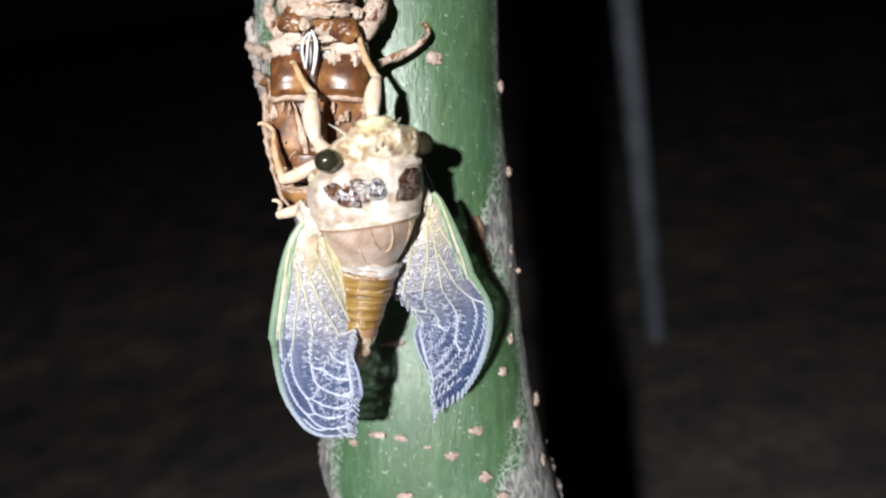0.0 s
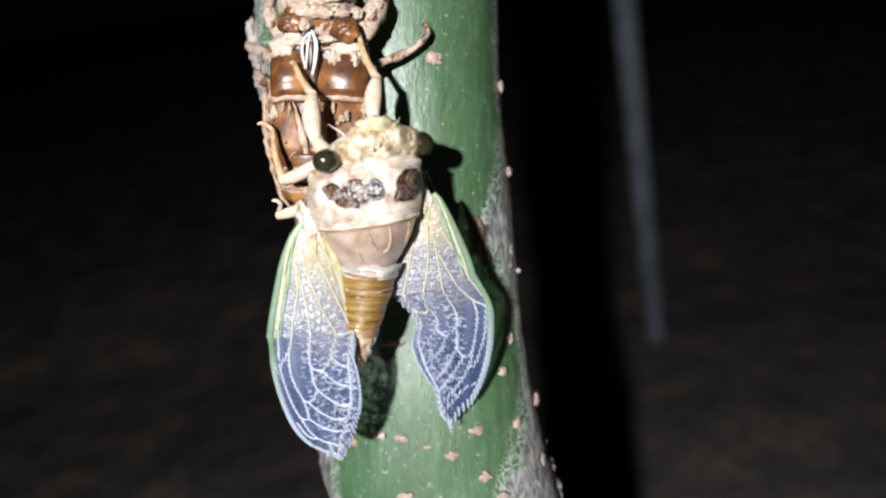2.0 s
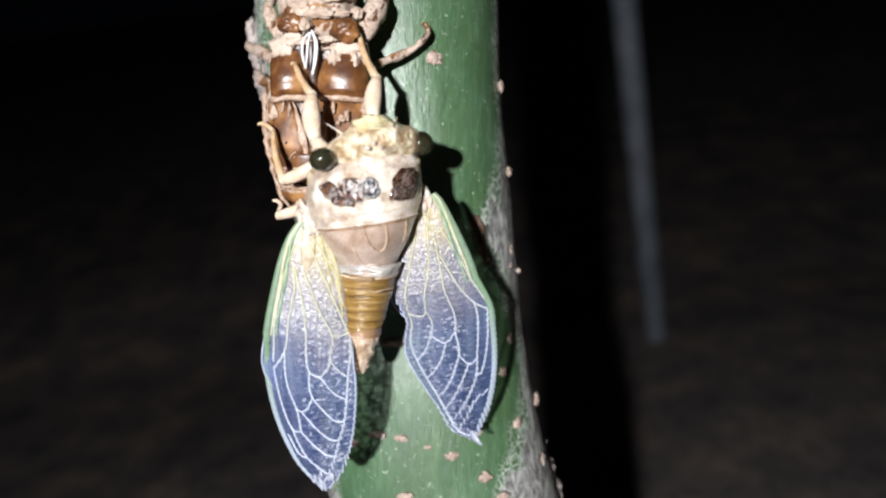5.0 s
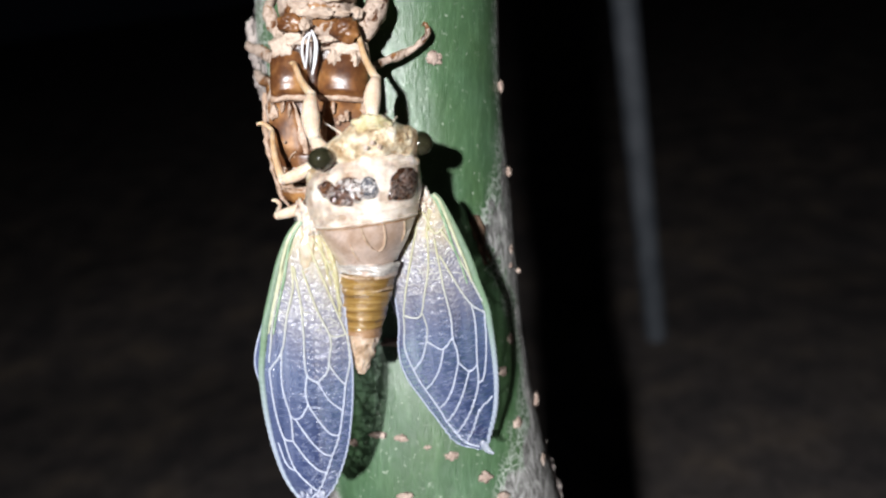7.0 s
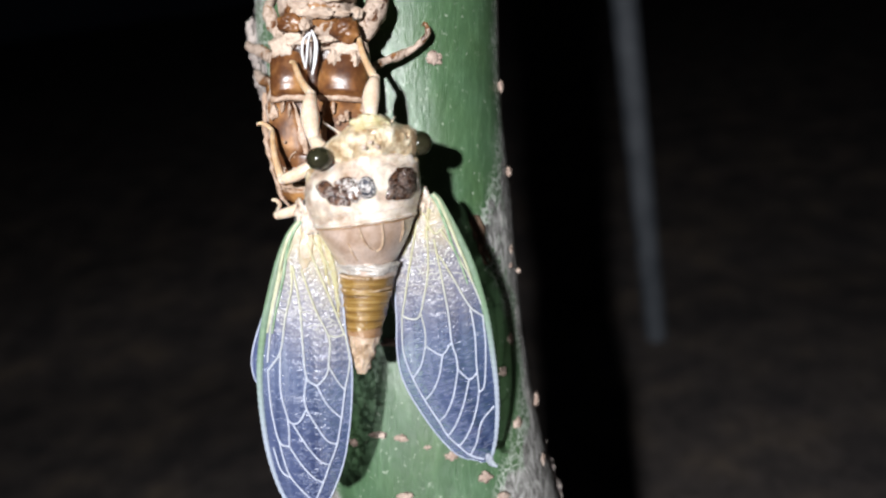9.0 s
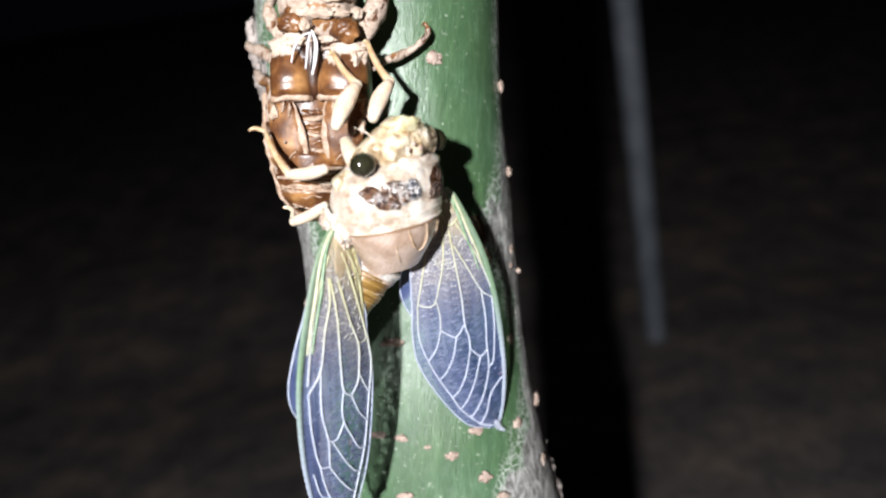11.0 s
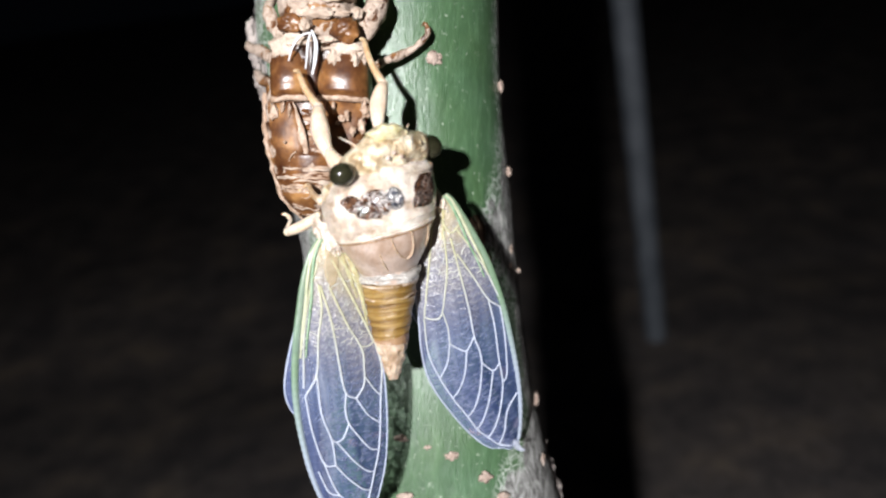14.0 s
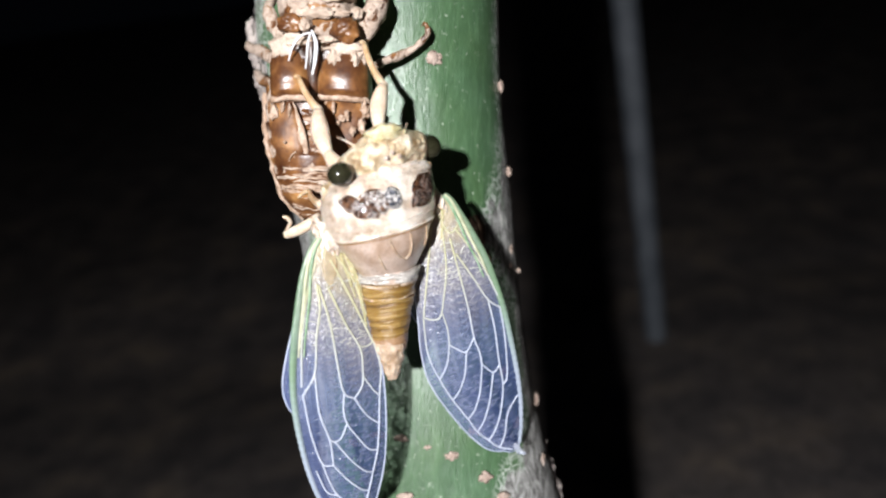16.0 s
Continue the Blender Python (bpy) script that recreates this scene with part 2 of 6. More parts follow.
BARK = bark_material()
LENTICEL = skin("pale_lenticel", (0.30, 0.21, 0.17), (0.46, 0.35, 0.29), (0.62, 0.5, 0.43), 700, 0.8, 0.2, 0.5)
CORK = skin("grey_pink_cork", (0.19, 0.16, 0.145), (0.36, 0.31, 0.285), (0.55, 0.48, 0.44), 420, 0.85, 0.2, 0.8)
SCAR = skin("brown_scar", (0.05, 0.03, 0.02), (0.12, 0.075, 0.05), (0.24, 0.16, 0.11), 500, 0.8, 0.2, 0.8)
HUSK = shell_material("amber_husk", 0.33)
PAD = shell_material("amber_pad", 0.5)
MUD = skin("dry_mud", (0.32, 0.225, 0.165), (0.52, 0.405, 0.32), (0.70, 0.58, 0.48), 500, 0.9, 0.2, 0.6)
RIM = skin("cream_rim", (0.26, 0.155, 0.095), (0.46, 0.32, 0.23), (0.66, 0.52, 0.42), 900, 0.5, 0.4, 0.4)
SLIT = skin("dark_slit", (0.02, 0.008, 0.004), (0.045, 0.017, 0.008), (0.09, 0.035, 0.014), 500, 0.3)
THREAD = skin("white_thread", (0.75, 0.75, 0.78), (0.85, 0.85, 0.88), (0.9, 0.9, 0.92), 900, 0.4, 0.5, 0.15)
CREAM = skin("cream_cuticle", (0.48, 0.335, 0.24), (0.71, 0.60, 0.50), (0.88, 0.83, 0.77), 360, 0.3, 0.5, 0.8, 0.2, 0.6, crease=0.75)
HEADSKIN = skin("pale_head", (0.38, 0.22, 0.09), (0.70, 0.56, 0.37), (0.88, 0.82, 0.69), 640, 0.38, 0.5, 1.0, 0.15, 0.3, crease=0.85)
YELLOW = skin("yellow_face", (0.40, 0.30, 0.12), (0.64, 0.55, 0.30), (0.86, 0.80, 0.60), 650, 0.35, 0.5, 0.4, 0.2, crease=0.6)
PINK = skin("pink_tan_cuticle", (0.33, 0.215, 0.145), (0.49, 0.36, 0.285), (0.66, 0.53, 0.46), 300, 0.3, 1.0, 0.3, 0.05, 0.6)
GOLD = skin("golden_abdomen", (0.10, 0.045, 0.008), (0.27, 0.15, 0.034), (0.54, 0.37, 0.14), 300, 0.3, 0.8, 1.0, 0.05, 0.15, (0.3, 0.3, 4.6), 1100)
BELT = skin("brown_belt", (0.20, 0.10, 0.05), (0.32, 0.18, 0.09), (0.46, 0.29, 0.17), 400, 0.3, 0.7, 0.6)
SILVER = skin("silvery_crumple", (0.33, 0.29, 0.26), (0.50, 0.46, 0.42), (0.72, 0.69, 0.65), 450, 0.22, 0.8, 0.8, 0.0, 0.6)
TIPSKIN = skin("pale_abdomen_tip", (0.38, 0.24, 0.14), (0.56, 0.41, 0.29), (0.74, 0.6, 0.48), 520, 0.4, 0.5, 0.7, 0.15, crease=0.7)
LEG = skin("ivory_leg", (0.62, 0.45, 0.31), (0.76, 0.61, 0.47), (0.86, 0.74, 0.61), 420, 0.35, 0.5, 0.2, 0.25)
TIBIA = skin("amber_leg", (0.48, 0.29, 0.14), (0.62, 0.43, 0.26), (0.74, 0.57, 0.41), 420, 0.35, 0.5, 0.2, 0.2)
OLIVE = skin("olive_black_eye", (0.012, 0.012, 0.006), (0.022, 0.021, 0.011), (0.035, 0.033, 0.018), 500, 0.05, 0.8, 0.05, grain=6000)
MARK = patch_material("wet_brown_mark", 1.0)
# right mark faces away, so it gets fewer of the painted glints
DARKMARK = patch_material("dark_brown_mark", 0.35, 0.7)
FILM = membrane_material("wing_film", (0.375, 0.375, 0.38), (0.066, 0.095, 0.220), 0.92, 0.63)
HINDFILM = membrane_material("hind_wing_film", (0.3, 0.32, 0.4), (0.12, 0.17, 0.40), 0.5, 0.42)
COSTA = skin("green_costa", (0.14, 0.26, 0.14), (0.235, 0.365, 0.225), (0.40, 0.51, 0.36), 500, 0.3, 0.5, 0.2, 0.1)
VEIN = vein_material("wing_vein", (0.76, 0.73, 0.46), (0.76, 0.80, 0.92), 0.25, 0.6)
EDGE = vein_material("leading_edge", (0.25, 0.375, 0.235), (0.50, 0.56, 0.66), 0.52, 0.85)
PALEVEIN = skin("pale_vein", (0.48, 0.53, 0.70), (0.60, 0.65, 0.80), (0.70, 0.74, 0.86), 700, 0.35, 0.5, 0.15, clear=0.35)
YELLOWVEIN = skin("yellow_vein", (0.42, 0.43, 0.27), (0.54, 0.54, 0.37), (0.62, 0.62, 0.47), 700, 0.35, 0.5, 0.15)
CRUMPLE = skin("white_crumple", (0.22, 0.26, 0.42), (0.30, 0.35, 0.54), (0.42, 0.47, 0.66), 700, 0.3, 0.6, 0.15, clear=0.72)
WRINKLE = skin("white_wrinkle", (0.40, 0.43, 0.58), (0.60, 0.63, 0.76), (0.80, 0.82, 0.90), 900, 0.24, 0.9, 0.4, 0.0, 0.5, clear=0.58)
CREAMCRUMPLE = skin("grey_crumple", (0.42, 0.41, 0.38), (0.54, 0.53, 0.49), (0.66, 0.65, 0.6), 700, 0.3, 0.6, 0.15)
BASAL = skin("tan_cell", (0.50, 0.37, 0.20), (0.64, 0.50, 0.30), (0.76, 0.64, 0.44), 500, 0.35, 0.5, 0.3, 0.2, 0.0, clear=0.55)
RIBBON = skin("yellow_ribbon", (0.56, 0.49, 0.22), (0.70, 0.63, 0.34), (0.82, 0.77, 0.52), 1500, 0.35, 0.5, 0.6, 0.1, 0.0, clear=0.5)
SOIL = soil_material()
STEEL = skin("grey_steel", (0.17, 0.195, 0.23), (0.25, 0.28, 0.32), (0.33, 0.36, 0.41), 18, 0.5, 0.5, 0.1, grain=200)


# ---- mesh helpers, in millimetres of the subject space ----
ORIGIN = {}


def thing(name, origin, label, category, group="", kind=""):
    ob = new(name)
    ob.empty_display_size = 0.002
    ob.matrix_world = SUBJECT @ Matrix.Translation(Vector(origin) * MM)
    ORIGIN[ob.name] = Vector(origin)
    return tagged(ob, label, category, group, kind)


def finish(bm, name, mat, origin, smooth=True):
    bmesh.ops.recalc_face_normals(bm, faces=bm.faces)
    for v in bm.verts:
        v.co = (v.co - origin) * MM
    for f in bm.faces:
        f.smooth = smooth and len(f.verts) < 5
        if len(f.verts) > 4:
            for e in f.edges:
                e.smooth = False
    me = bpy.data.meshes.new(name)
    bm.to_mesh(me)
    bm.free()
    me.materials.append(mat)
    return me


def part(name, bm, mat, parent, label="", origin=None):
    """One mesh under a thing or a part. origin: its own turning point, for parts that move."""
    base = ORIGIN[parent.name]
    at = Vector(origin) if origin is not None else base
    ob = new(name, finish(bm, name, mat, at))
    ob.parent = parent
    ob.matrix_basis = Matrix.Translation((at - base) * MM)
    ORIGIN[ob.name] = at
    if label:
        ob["label"] = label
    return ob


def smooth_path(pts, per=6):
    """Catmull-Rom through the points."""
    p = [Vector(q) for q in pts]
    if len(p) < 3:
        return [p[0].lerp(p[-1], i / per) for i in range(per + 1)]
    p = [2 * p[0] - p[1]] + p + [2 * p[-1] - p[-2]]
    out = []
    for i in range(1, len(p) - 2):
        a, b, c, d = p[i - 1:i + 3]
        for k in range(per):
            t = k / per
            out.append(0.5 * (2 * b + (c - a) * t + (2 * a - 5 * b + 4 * c - d) * t * t + (3 * b - a - 3 * c + d) * t ** 3))
    return out + [p[-2]]


def tube(path, radii, sides=8, bm=None, flat=1.0):
    """A capped tube along a path; radii spread evenly over it."""
    bm = bm or bmesh.new()
    n = len(path)
    rad = np.interp(np.linspace(0, 1, n), np.linspace(0, 1, len(radii)), radii)
    rings = []
    ref = Vector((0, 1, 0))
    for i, p in enumerate(path):
        d = (path[min(i + 1, n - 1)] - path[max(i - 1, 0)])
        d = d.normalized() if d.length > 1e-9 else Vector((0, 0, 1))
        a = d.cross(ref)
        a = a.normalized() if a.length > 1e-4 else d.orthogonal().normalized()
        b = d.cross(a)
        rings.append([bm.verts.new(p + (a * math.cos(w) + b * math.sin(w) * flat) * rad[i]) for w in [2 * math.pi * k / sides for k in range(sides)]])
    for r0, r1 in zip(rings, rings[1:]):
        for k in range(sides):
            bm.faces.new((r0[k], r0[(k + 1) % sides], r1[(k + 1) % sides], r1[k]))
    bm.faces.new(rings[0][::-1])
    bm.faces.new(rings[-1])
    return bm


def worn(bm, amount, freq=0.9):
    """Uneven, crumpled surface."""
    for v in bm.verts:
        p = v.co * freq
        v.co += Vector((noise.noise(p), noise.noise(p + Vector((9, 2, 4))), noise.noise(p + Vector((3, 8, 1))))) * amount
        v.co += Vector((noise.noise(p * 3), noise.noise(p * 3 + Vector((9, 2, 4))), noise.noise(p * 3 + Vector((3, 8, 1))))) * amount * 0.45
    return bm


def blob(centre, size, bm=None, rough=0.0, freq=0.6, cuts=2, turn=None):
    """A rounded lump."""
    bm = bm or bmesh.new()
    made = bmesh.ops.create_icosphere(bm, subdivisions=cuts, radius=1.0)["verts"]
    c = Vector(centre)
    for v in made:
        d = v.co.copy()
        k = 1 + rough * (noise.noise(d * 1.7 + c * freq) + 0.45 * noise.noise(d * 4.6 + c * freq))
        q = Vector((d.x * size[0], d.y * size[1], d.z * size[2])) * k
        v.co = c + (turn @ q if turn else q)
    return bm


class Body:
    """Level slices of a body: rows of (middle, half width, half depth), the middle a place; z falls from row to row."""

    def __init__(self, rows, tilt=0.0, sag=0.0, square=1.0):
        z = np.array([r[0][2] for r in rows])[::-1]
        self.z0, self.z1 = z[0], z[-1]
        self.tilt, self.sag, self.square = tilt, sag, square
        self.cols = [(z, np.array(c)[::-1]) for c in ([r[0][0] for r in rows], [r[0][1] for r in rows], [r[1] for r in rows], [r[2] for r in rows])]

    def at(self, z):
        out = []
        for zz, cc in self.cols:
            # smooth interpolation through the rows
            i = int(np.clip(np.searchsorted(zz, z) - 1, 0, len(zz) - 2))
            h = zz[i + 1] - zz[i]
            t = float(np.clip((z - zz[i]) / h, 0, 1))
            m = np.gradient(cc, zz)
            out.append((2 * t ** 3 - 3 * t * t + 1) * cc[i] + (t ** 3 - 2 * t * t + t) * h * m[i] + (3 * t * t - 2 * t ** 3) * cc[i + 1] + (t ** 3 - t * t) * h * m[i + 1])
        return out

    def point(self, w, z, lift=0.0):
        """w: angle, 0 faces the camera."""
        x, y, hw, hd = self.at(z)
        si, co = math.sin(w), math.cos(w)
        if self.square != 1.0:
            si, co = math.copysign(abs(si) ** self.square, si), math.copysign(abs(co) ** self.square, co)
        across = (hw + lift) * si
        return Vector((x + across, y - (hd + lift) * co, z + self.tilt * across - self.sag * math.cos(w)))

    def front(self, x, z, lift=0.0):
        """The place on the camera's side of the body at x and z."""
        cx, cy, hw, hd = self.at(z)
        z = z - self.tilt * (x - cx) + self.sag * math.sqrt(max(0.0, 1 - ((x - cx) / hw) ** 2))
        cx, cy, hw, hd = self.at(z)
        s = max(-0.995, min(0.995, (x - cx) / max(hw, 0.01)))
        return self.point(math.asin(s), z, lift)

    def mesh(self, rings=40, sides=40, shape=None, z_from=None, z_to=None):
        bm = bmesh.new()
        top, low = (self.z1 if z_from is None else z_from), (self.z0 if z_to is None else z_to)
        rows = []
        for i in range(rings + 1):
            z = top + (low - top) * i / rings
            ring = []
            for k in range(sides):
                w = 2 * math.pi * k / sides
                ring.append(bm.verts.new(self.point(w, z, shape(w, z) if shape else 0.0)))
            rows.append(ring)
        for r0, r1 in zip(rows, rows[1:]):
            for k in range(sides):
                bm.faces.new((r0[k], r0[(k + 1) % sides], r1[(k + 1) % sides], r1[k]))
        bm.faces.new(rows[0])
        bm.faces.new(rows[-1][::-1])
        return bm


def attribute(ob, name, fn):
    """A value on every vertex, from its place in the subject space."""
    me = ob.data
    at = me.attributes.new(name, "FLOAT", "POINT")
    o = ORIGIN[ob.name]
    for v in me.vertices:
        at.data[v.index].value = fn(v.co / MM + o)
    return ob


# ---- ground and post ----
def build_ground():
    bm = bmesh.new()
    n = 90
    cells = [(-1 if i < 0 else 1) * abs(i) ** 2.6 * 0.0009 for i in range(-n // 2, n // 2 + 1)]
    grid = [[bm.verts.new((x * 4, 1.6 + y * 4, 0.25 * min(9.0, max(0.0, y * 4 + 0.1)) + 0.05 * noise.noise((x * 5, y * 5, 0)) + 0.02 * noise.noise((x * 19, y * 19, 3)))) for x in cells] for y in cells]
    for a, b in zip(grid, grid[1:]):
        for i in range(n):
            bm.faces.new((a[i], a[i + 1], b[i + 1], b[i]))
    me = bpy.data.meshes.new("ground")
    bm.to_mesh(me)
    bm.free()
    for p in me.polygons:
        p.use_smooth = True
    me.materials.append(SOIL)
    tagged(new("ground", me), "bare dark soil at night", "ground", "", "structure")


def build_post():
    foot = Vector((0.372, 1.24, -0.02))
    bm = bmesh.new()
    tube([foot + Vector((0, 0, h)) for h in (0.0, 0.02, 1.2, 2.4)], [0.020, 0.020, 0.026, 0.026], 20, bm)
    tube([foot + Vector((0, 0, h)) for h in (2.4, 2.42, 2.44)], [0.028, 0.026, 0.01], 20, bm)
    me = bpy.data.meshes.new("metal_post")
    bm.to_mesh(me)
    bm.free()
    for p in me.polygons:
        p.use_smooth = True
    me.materials.append(STEEL)
    tagged(new("metal_post", me), "slim grey metal post standing in the soil", "post")


build_ground()
build_post()

# ---- the young tree ----
UP = (SUBJECT.to_3x3().inverted() @ Vector((0, 0, 1))).normalized()
# axis of the stem and its radius, from above downwards
STEM = [((-12.58, 129.00, 52.52), 22.6), ((-12.25, 130.00, 44.47), 22.4), ((-11.50, 131.00, 30.98), 22.0), ((-9.20, 133.00, 15.24), 21.3), ((-6.75, 134.00, 0.11), 20.2), ((-4.70, 135.00, -15.25), 20.1), ((-2.90, 136.00, -30.83), 21.0), ((-1.00, 137.00, -42.19), 22.0), ((1.46, 138.00, -50.35), 22.0), ((3.50, 139.00, -57.49), 23.0)]


def stem_rows():
    rows = [(Vector(p) + Vector((0.25, 0, 0)), r * 0.992) for p, r in STEM]
    top, low = rows[0], rows[-1]
    above = [(top[0] + UP * h + Vector((0.02 * h, 0, 0)), top[1] - h * 0.012) for h in (900, 600, 300, 120, 40)]
    below = [(low[0] - UP * h, low[1] + h * 0.012) for h in (30, 90, 200, 400, 640)]
    return above + rows + below


def stem_smooth():
    rows = stem_rows()
    pts = smooth_path([p for p, r in rows], 14)
    rad = np.interp(np.linspace(0, len(rows) - 1, len(pts)), range(len(rows)), [r for p, r in rows])
    return pts, rad


STEM_PTS, STEM_RAD = stem_smooth()


def stem_at(z):
    """Middle and radius of the stem at the height z."""
    i = min(range(len(STEM_PTS)), key=lambda k: abs(STEM_PTS[k].z - z))
    return STEM_PTS[i], STEM_RAD[i]


def stem_front(x, z, lift=0.0):
    c, r = stem_at(z)
    s = max(-0.98, min(0.98, (x - c.x) / r))
    return Vector((c.x + (r + lift) * s, c.y - (r + lift) * (1 - abs(s) ** 2.5) ** 0.4, z))


def build_tree():
    tree = thing("young_tree", STEM[-1][0], "young green-barked tree stem with pale lenticels and grey cork", "tree")
    bm = bmesh.new()
    sides = 72
    rows = []
    for p, r in zip(STEM_PTS, STEM_RAD):
        ring = []
        for k in range(sides):
            w = 2 * math.pi * k / sides
            d = Vector((math.sin(w), -math.cos(w), 0))
            q = p + Vector((math.copysign(abs(d.x) ** 0.8, d.x), math.copysign(abs(d.y) ** 0.8, d.y), 0)) * r
            lump = 0.35 * noise.noise(q * 0.06) + 0.12 * noise.noise(Vector((q.x * 0.3, q.y * 0.3, q.z * 0.12)))
            # corky ridge along the flank on the left, low down and high up
            flank = max(0.0, math.cos(w + 1.45)) ** 14
            lump += flank * 0.9 * noise.noise(Vector((0.5, 2.0, q.z * 0.09)))
            ring.append(bm.verts.new(q + d * lump))
        rows.append(ring)
    for r0, r1 in zip(rows, rows[1:]):
        for k in range(sides):
            bm.faces.new((r0[k], r0[(k + 1) % sides], r1[(k + 1) % sides], r1[k]))
    bm.faces.new(rows[0])
    bm.faces.new(rows[-1][::-1])
    trunk = part("trunk", bm, BARK, tree)

    def cork(q):
        c, r = stem_at(q.z)
        w = math.atan2(q.x - c.x, c.y - q.y)
        right = (w - float(np.interp(q.z, [-60, -40, -33, -25, -16, -4, 4, 14, 24, 45], [0.6, 0.62, 0.8, 1.0, 1.06, 0.88, 0.76, 1.02, 1.17, 1.22]))) * 1.7
        left = (-w - float(np.interp(q.z, [-60, -40, -10, 5, 25, 45], [0.95, 0.98, 0.85, 0.8, 0.95, 0.95]))) * 1.7
        return max(-0.2, min(1.2, 0.5 + max(right, left)))

    attribute(trunk, "cork", cork)
    return tree


TREE = build_tree()

LENTICELS = [((-1.32, 108.00, 30.28), 1.5, 1.2), ((-8.34, 114.00, -15.47), 1.7, 0.7), ((5.61, 117.00, -30.33), 1.2, 0.8), ((1.51, 116.00, -34.31), 1.1, 0.7), ((7.10, 118.00, -38.07), 1.2, 0.85), ((-6.92, 115.00, -31.40), 1.0, 0.65), ((-10.75, 116.00, -31.01), 1.3, 0.6), ((-15.18, 119.00, -32.78), 0.9, 0.7),
             ((-2.62, 115.00, -32.80), 0.6, 0.35), ((9.95, 120.00, -41.64), 1.1, 0.9), ((-6.22, 116.00, -41.00), 1.3, 0.8), ((10.14, 120.00, -20.96), 0.9, 0.8), ((11.69, 123.00, -15.59), 0.8, 0.9), ((12.79, 123.00, -30.08), 0.9, 1.3), ((11.89, 124.00, -0.10), 0.8, 0.9), ((17.32, 130.00, -27.36), 0.7, 1.3),
             ((14.69, 132.00, -3.86), 0.45, 0.5), ((12.99, 130.00, 13.84), 0.5, 0.9), ((11.23, 128.00, 28.50), 0.7, 1.2), ((17.88, 131.00, -38.00), 0.6, 1.3), ((11.78, 125.00, -2.95), 0.4, 0.5), ((-26.30, 130.00, -9.93), 0.6, 0.9), ((-24.06, 126.00, -10.96), 0.6, 0.7), ((-21.87, 124.00, -11.99), 0.6, 0.6), ((-24.00, 129.00, -23.48), 0.7, 0.9)]


def build_lenticels():
    for p, w, h in LENTICELS:
        c, r = stem_at(p[2])
        s = (p[0] - c.x) / r
        at = stem_front(p[0], p[2], 0.05)
        if abs(s) > 0.93:
            side = math.copysign(1.22, s)
            at = Vector((c.x + (r + 0.5) * math.sin(side) ** 0.8, c.y - (r + 0.5) * math.cos(side) ** 0.8, p[2])) if s > 0 else Vector((c.x - (r + 0.5) * math.sin(-side) ** 0.8, c.y - (r + 0.5) * math.cos(side) ** 0.8, p[2]))
        out = (at - c)
        out.z = 0
        yaw = math.atan2(out.x, -out.y)
        turn = Matrix.Rotation(yaw, 3, "Z")
        bm = blob(at, (w * 0.95, 0.36, h * 0.9), None, 0.8, 0.9, 3, turn)
        for k in range(2):
            side = turn @ Vector((random.uniform(-0.7, 0.7) * w, 0.05, random.uniform(-0.4, 0.4) * h))
            blob(at + side, (w * random.uniform(0.35, 0.6), 0.36, h * random.uniform(0.35, 0.6)), bm, 0.7, 1.3, 2, turn)
        part("lenticel", bm, LENTICEL, TREE, "pale pinkish corky lenticel")


build_lenticels()


def build_cork():
    """Corky ridges along both flanks of the stem."""
    for p, size in (((-22.37, 133.00, -40.10), (1.0, 1.6, 2.6)), ((-20.86, 131.00, -42.69), (1.2, 1.6, 2.2)), ((-19.44, 130.00, -45.53), (1.3, 1.5, 2.2)), ((-23.26, 135.00, -38.83), (0.7, 1.0, 1.4)), ((19.24, 133.00, -38.80), (0.7, 1.2, 2.2)), ((20.53, 133.00, -42.58), (0.8, 1.3, 2.2)), ((21.78, 134.00, -46.49), (0.9, 1.3, 2.0)),
                    ((-33.04, 121.00, 37.26), (1.0, 1.4, 2.6)), ((-31.72, 119.00, 32.97), (1.1, 1.2, 2.2)), ((-30.88, 118.00, 28.86), (1.0, 1.2, 2.4)), ((-29.85, 117.00, 25.57), (0.8, 1.0, 1.6)), ((-31.66, 121.00, 41.39), (0.9, 1.2, 2.4))):
        part("cork_ridge", worn(blob(p, size, None, 0.5, 0.4, 4), 0.35, 1.1), CORK, TREE, "rough greyish-pink cork ridge")


build_cork()


def build_scar():
    """A dark split scar in the bark, beside the wing."""
    for pts in ([(3.67, 119.00, 6.67), (5.05, 119.50, 3.98), (6.07, 120.50, 0.88), (7.34, 122.00, -2.68)], [(5.07, 120.00, 5.95), (6.27, 120.50, 3.53), (6.69, 121.00, 0.88), (8.20, 123.00, -2.10)]):
        path = [stem_front(p.x, p.z, -0.1) for p in smooth_path(pts, 6)]
        part("bark_scar", worn(tube(path, [0.3, 0.7, 0.6, 0.35], 10), 0.45, 0.7), SCAR, TREE, "brown crumpled scar in the bark")


build_scar()

# ---- the empty shell ----
SHELL = thing("cicada_shell", (-20.39, 112.00, 21.93), "empty amber cicada shell caked with dry mud on the stem", "insect shell")


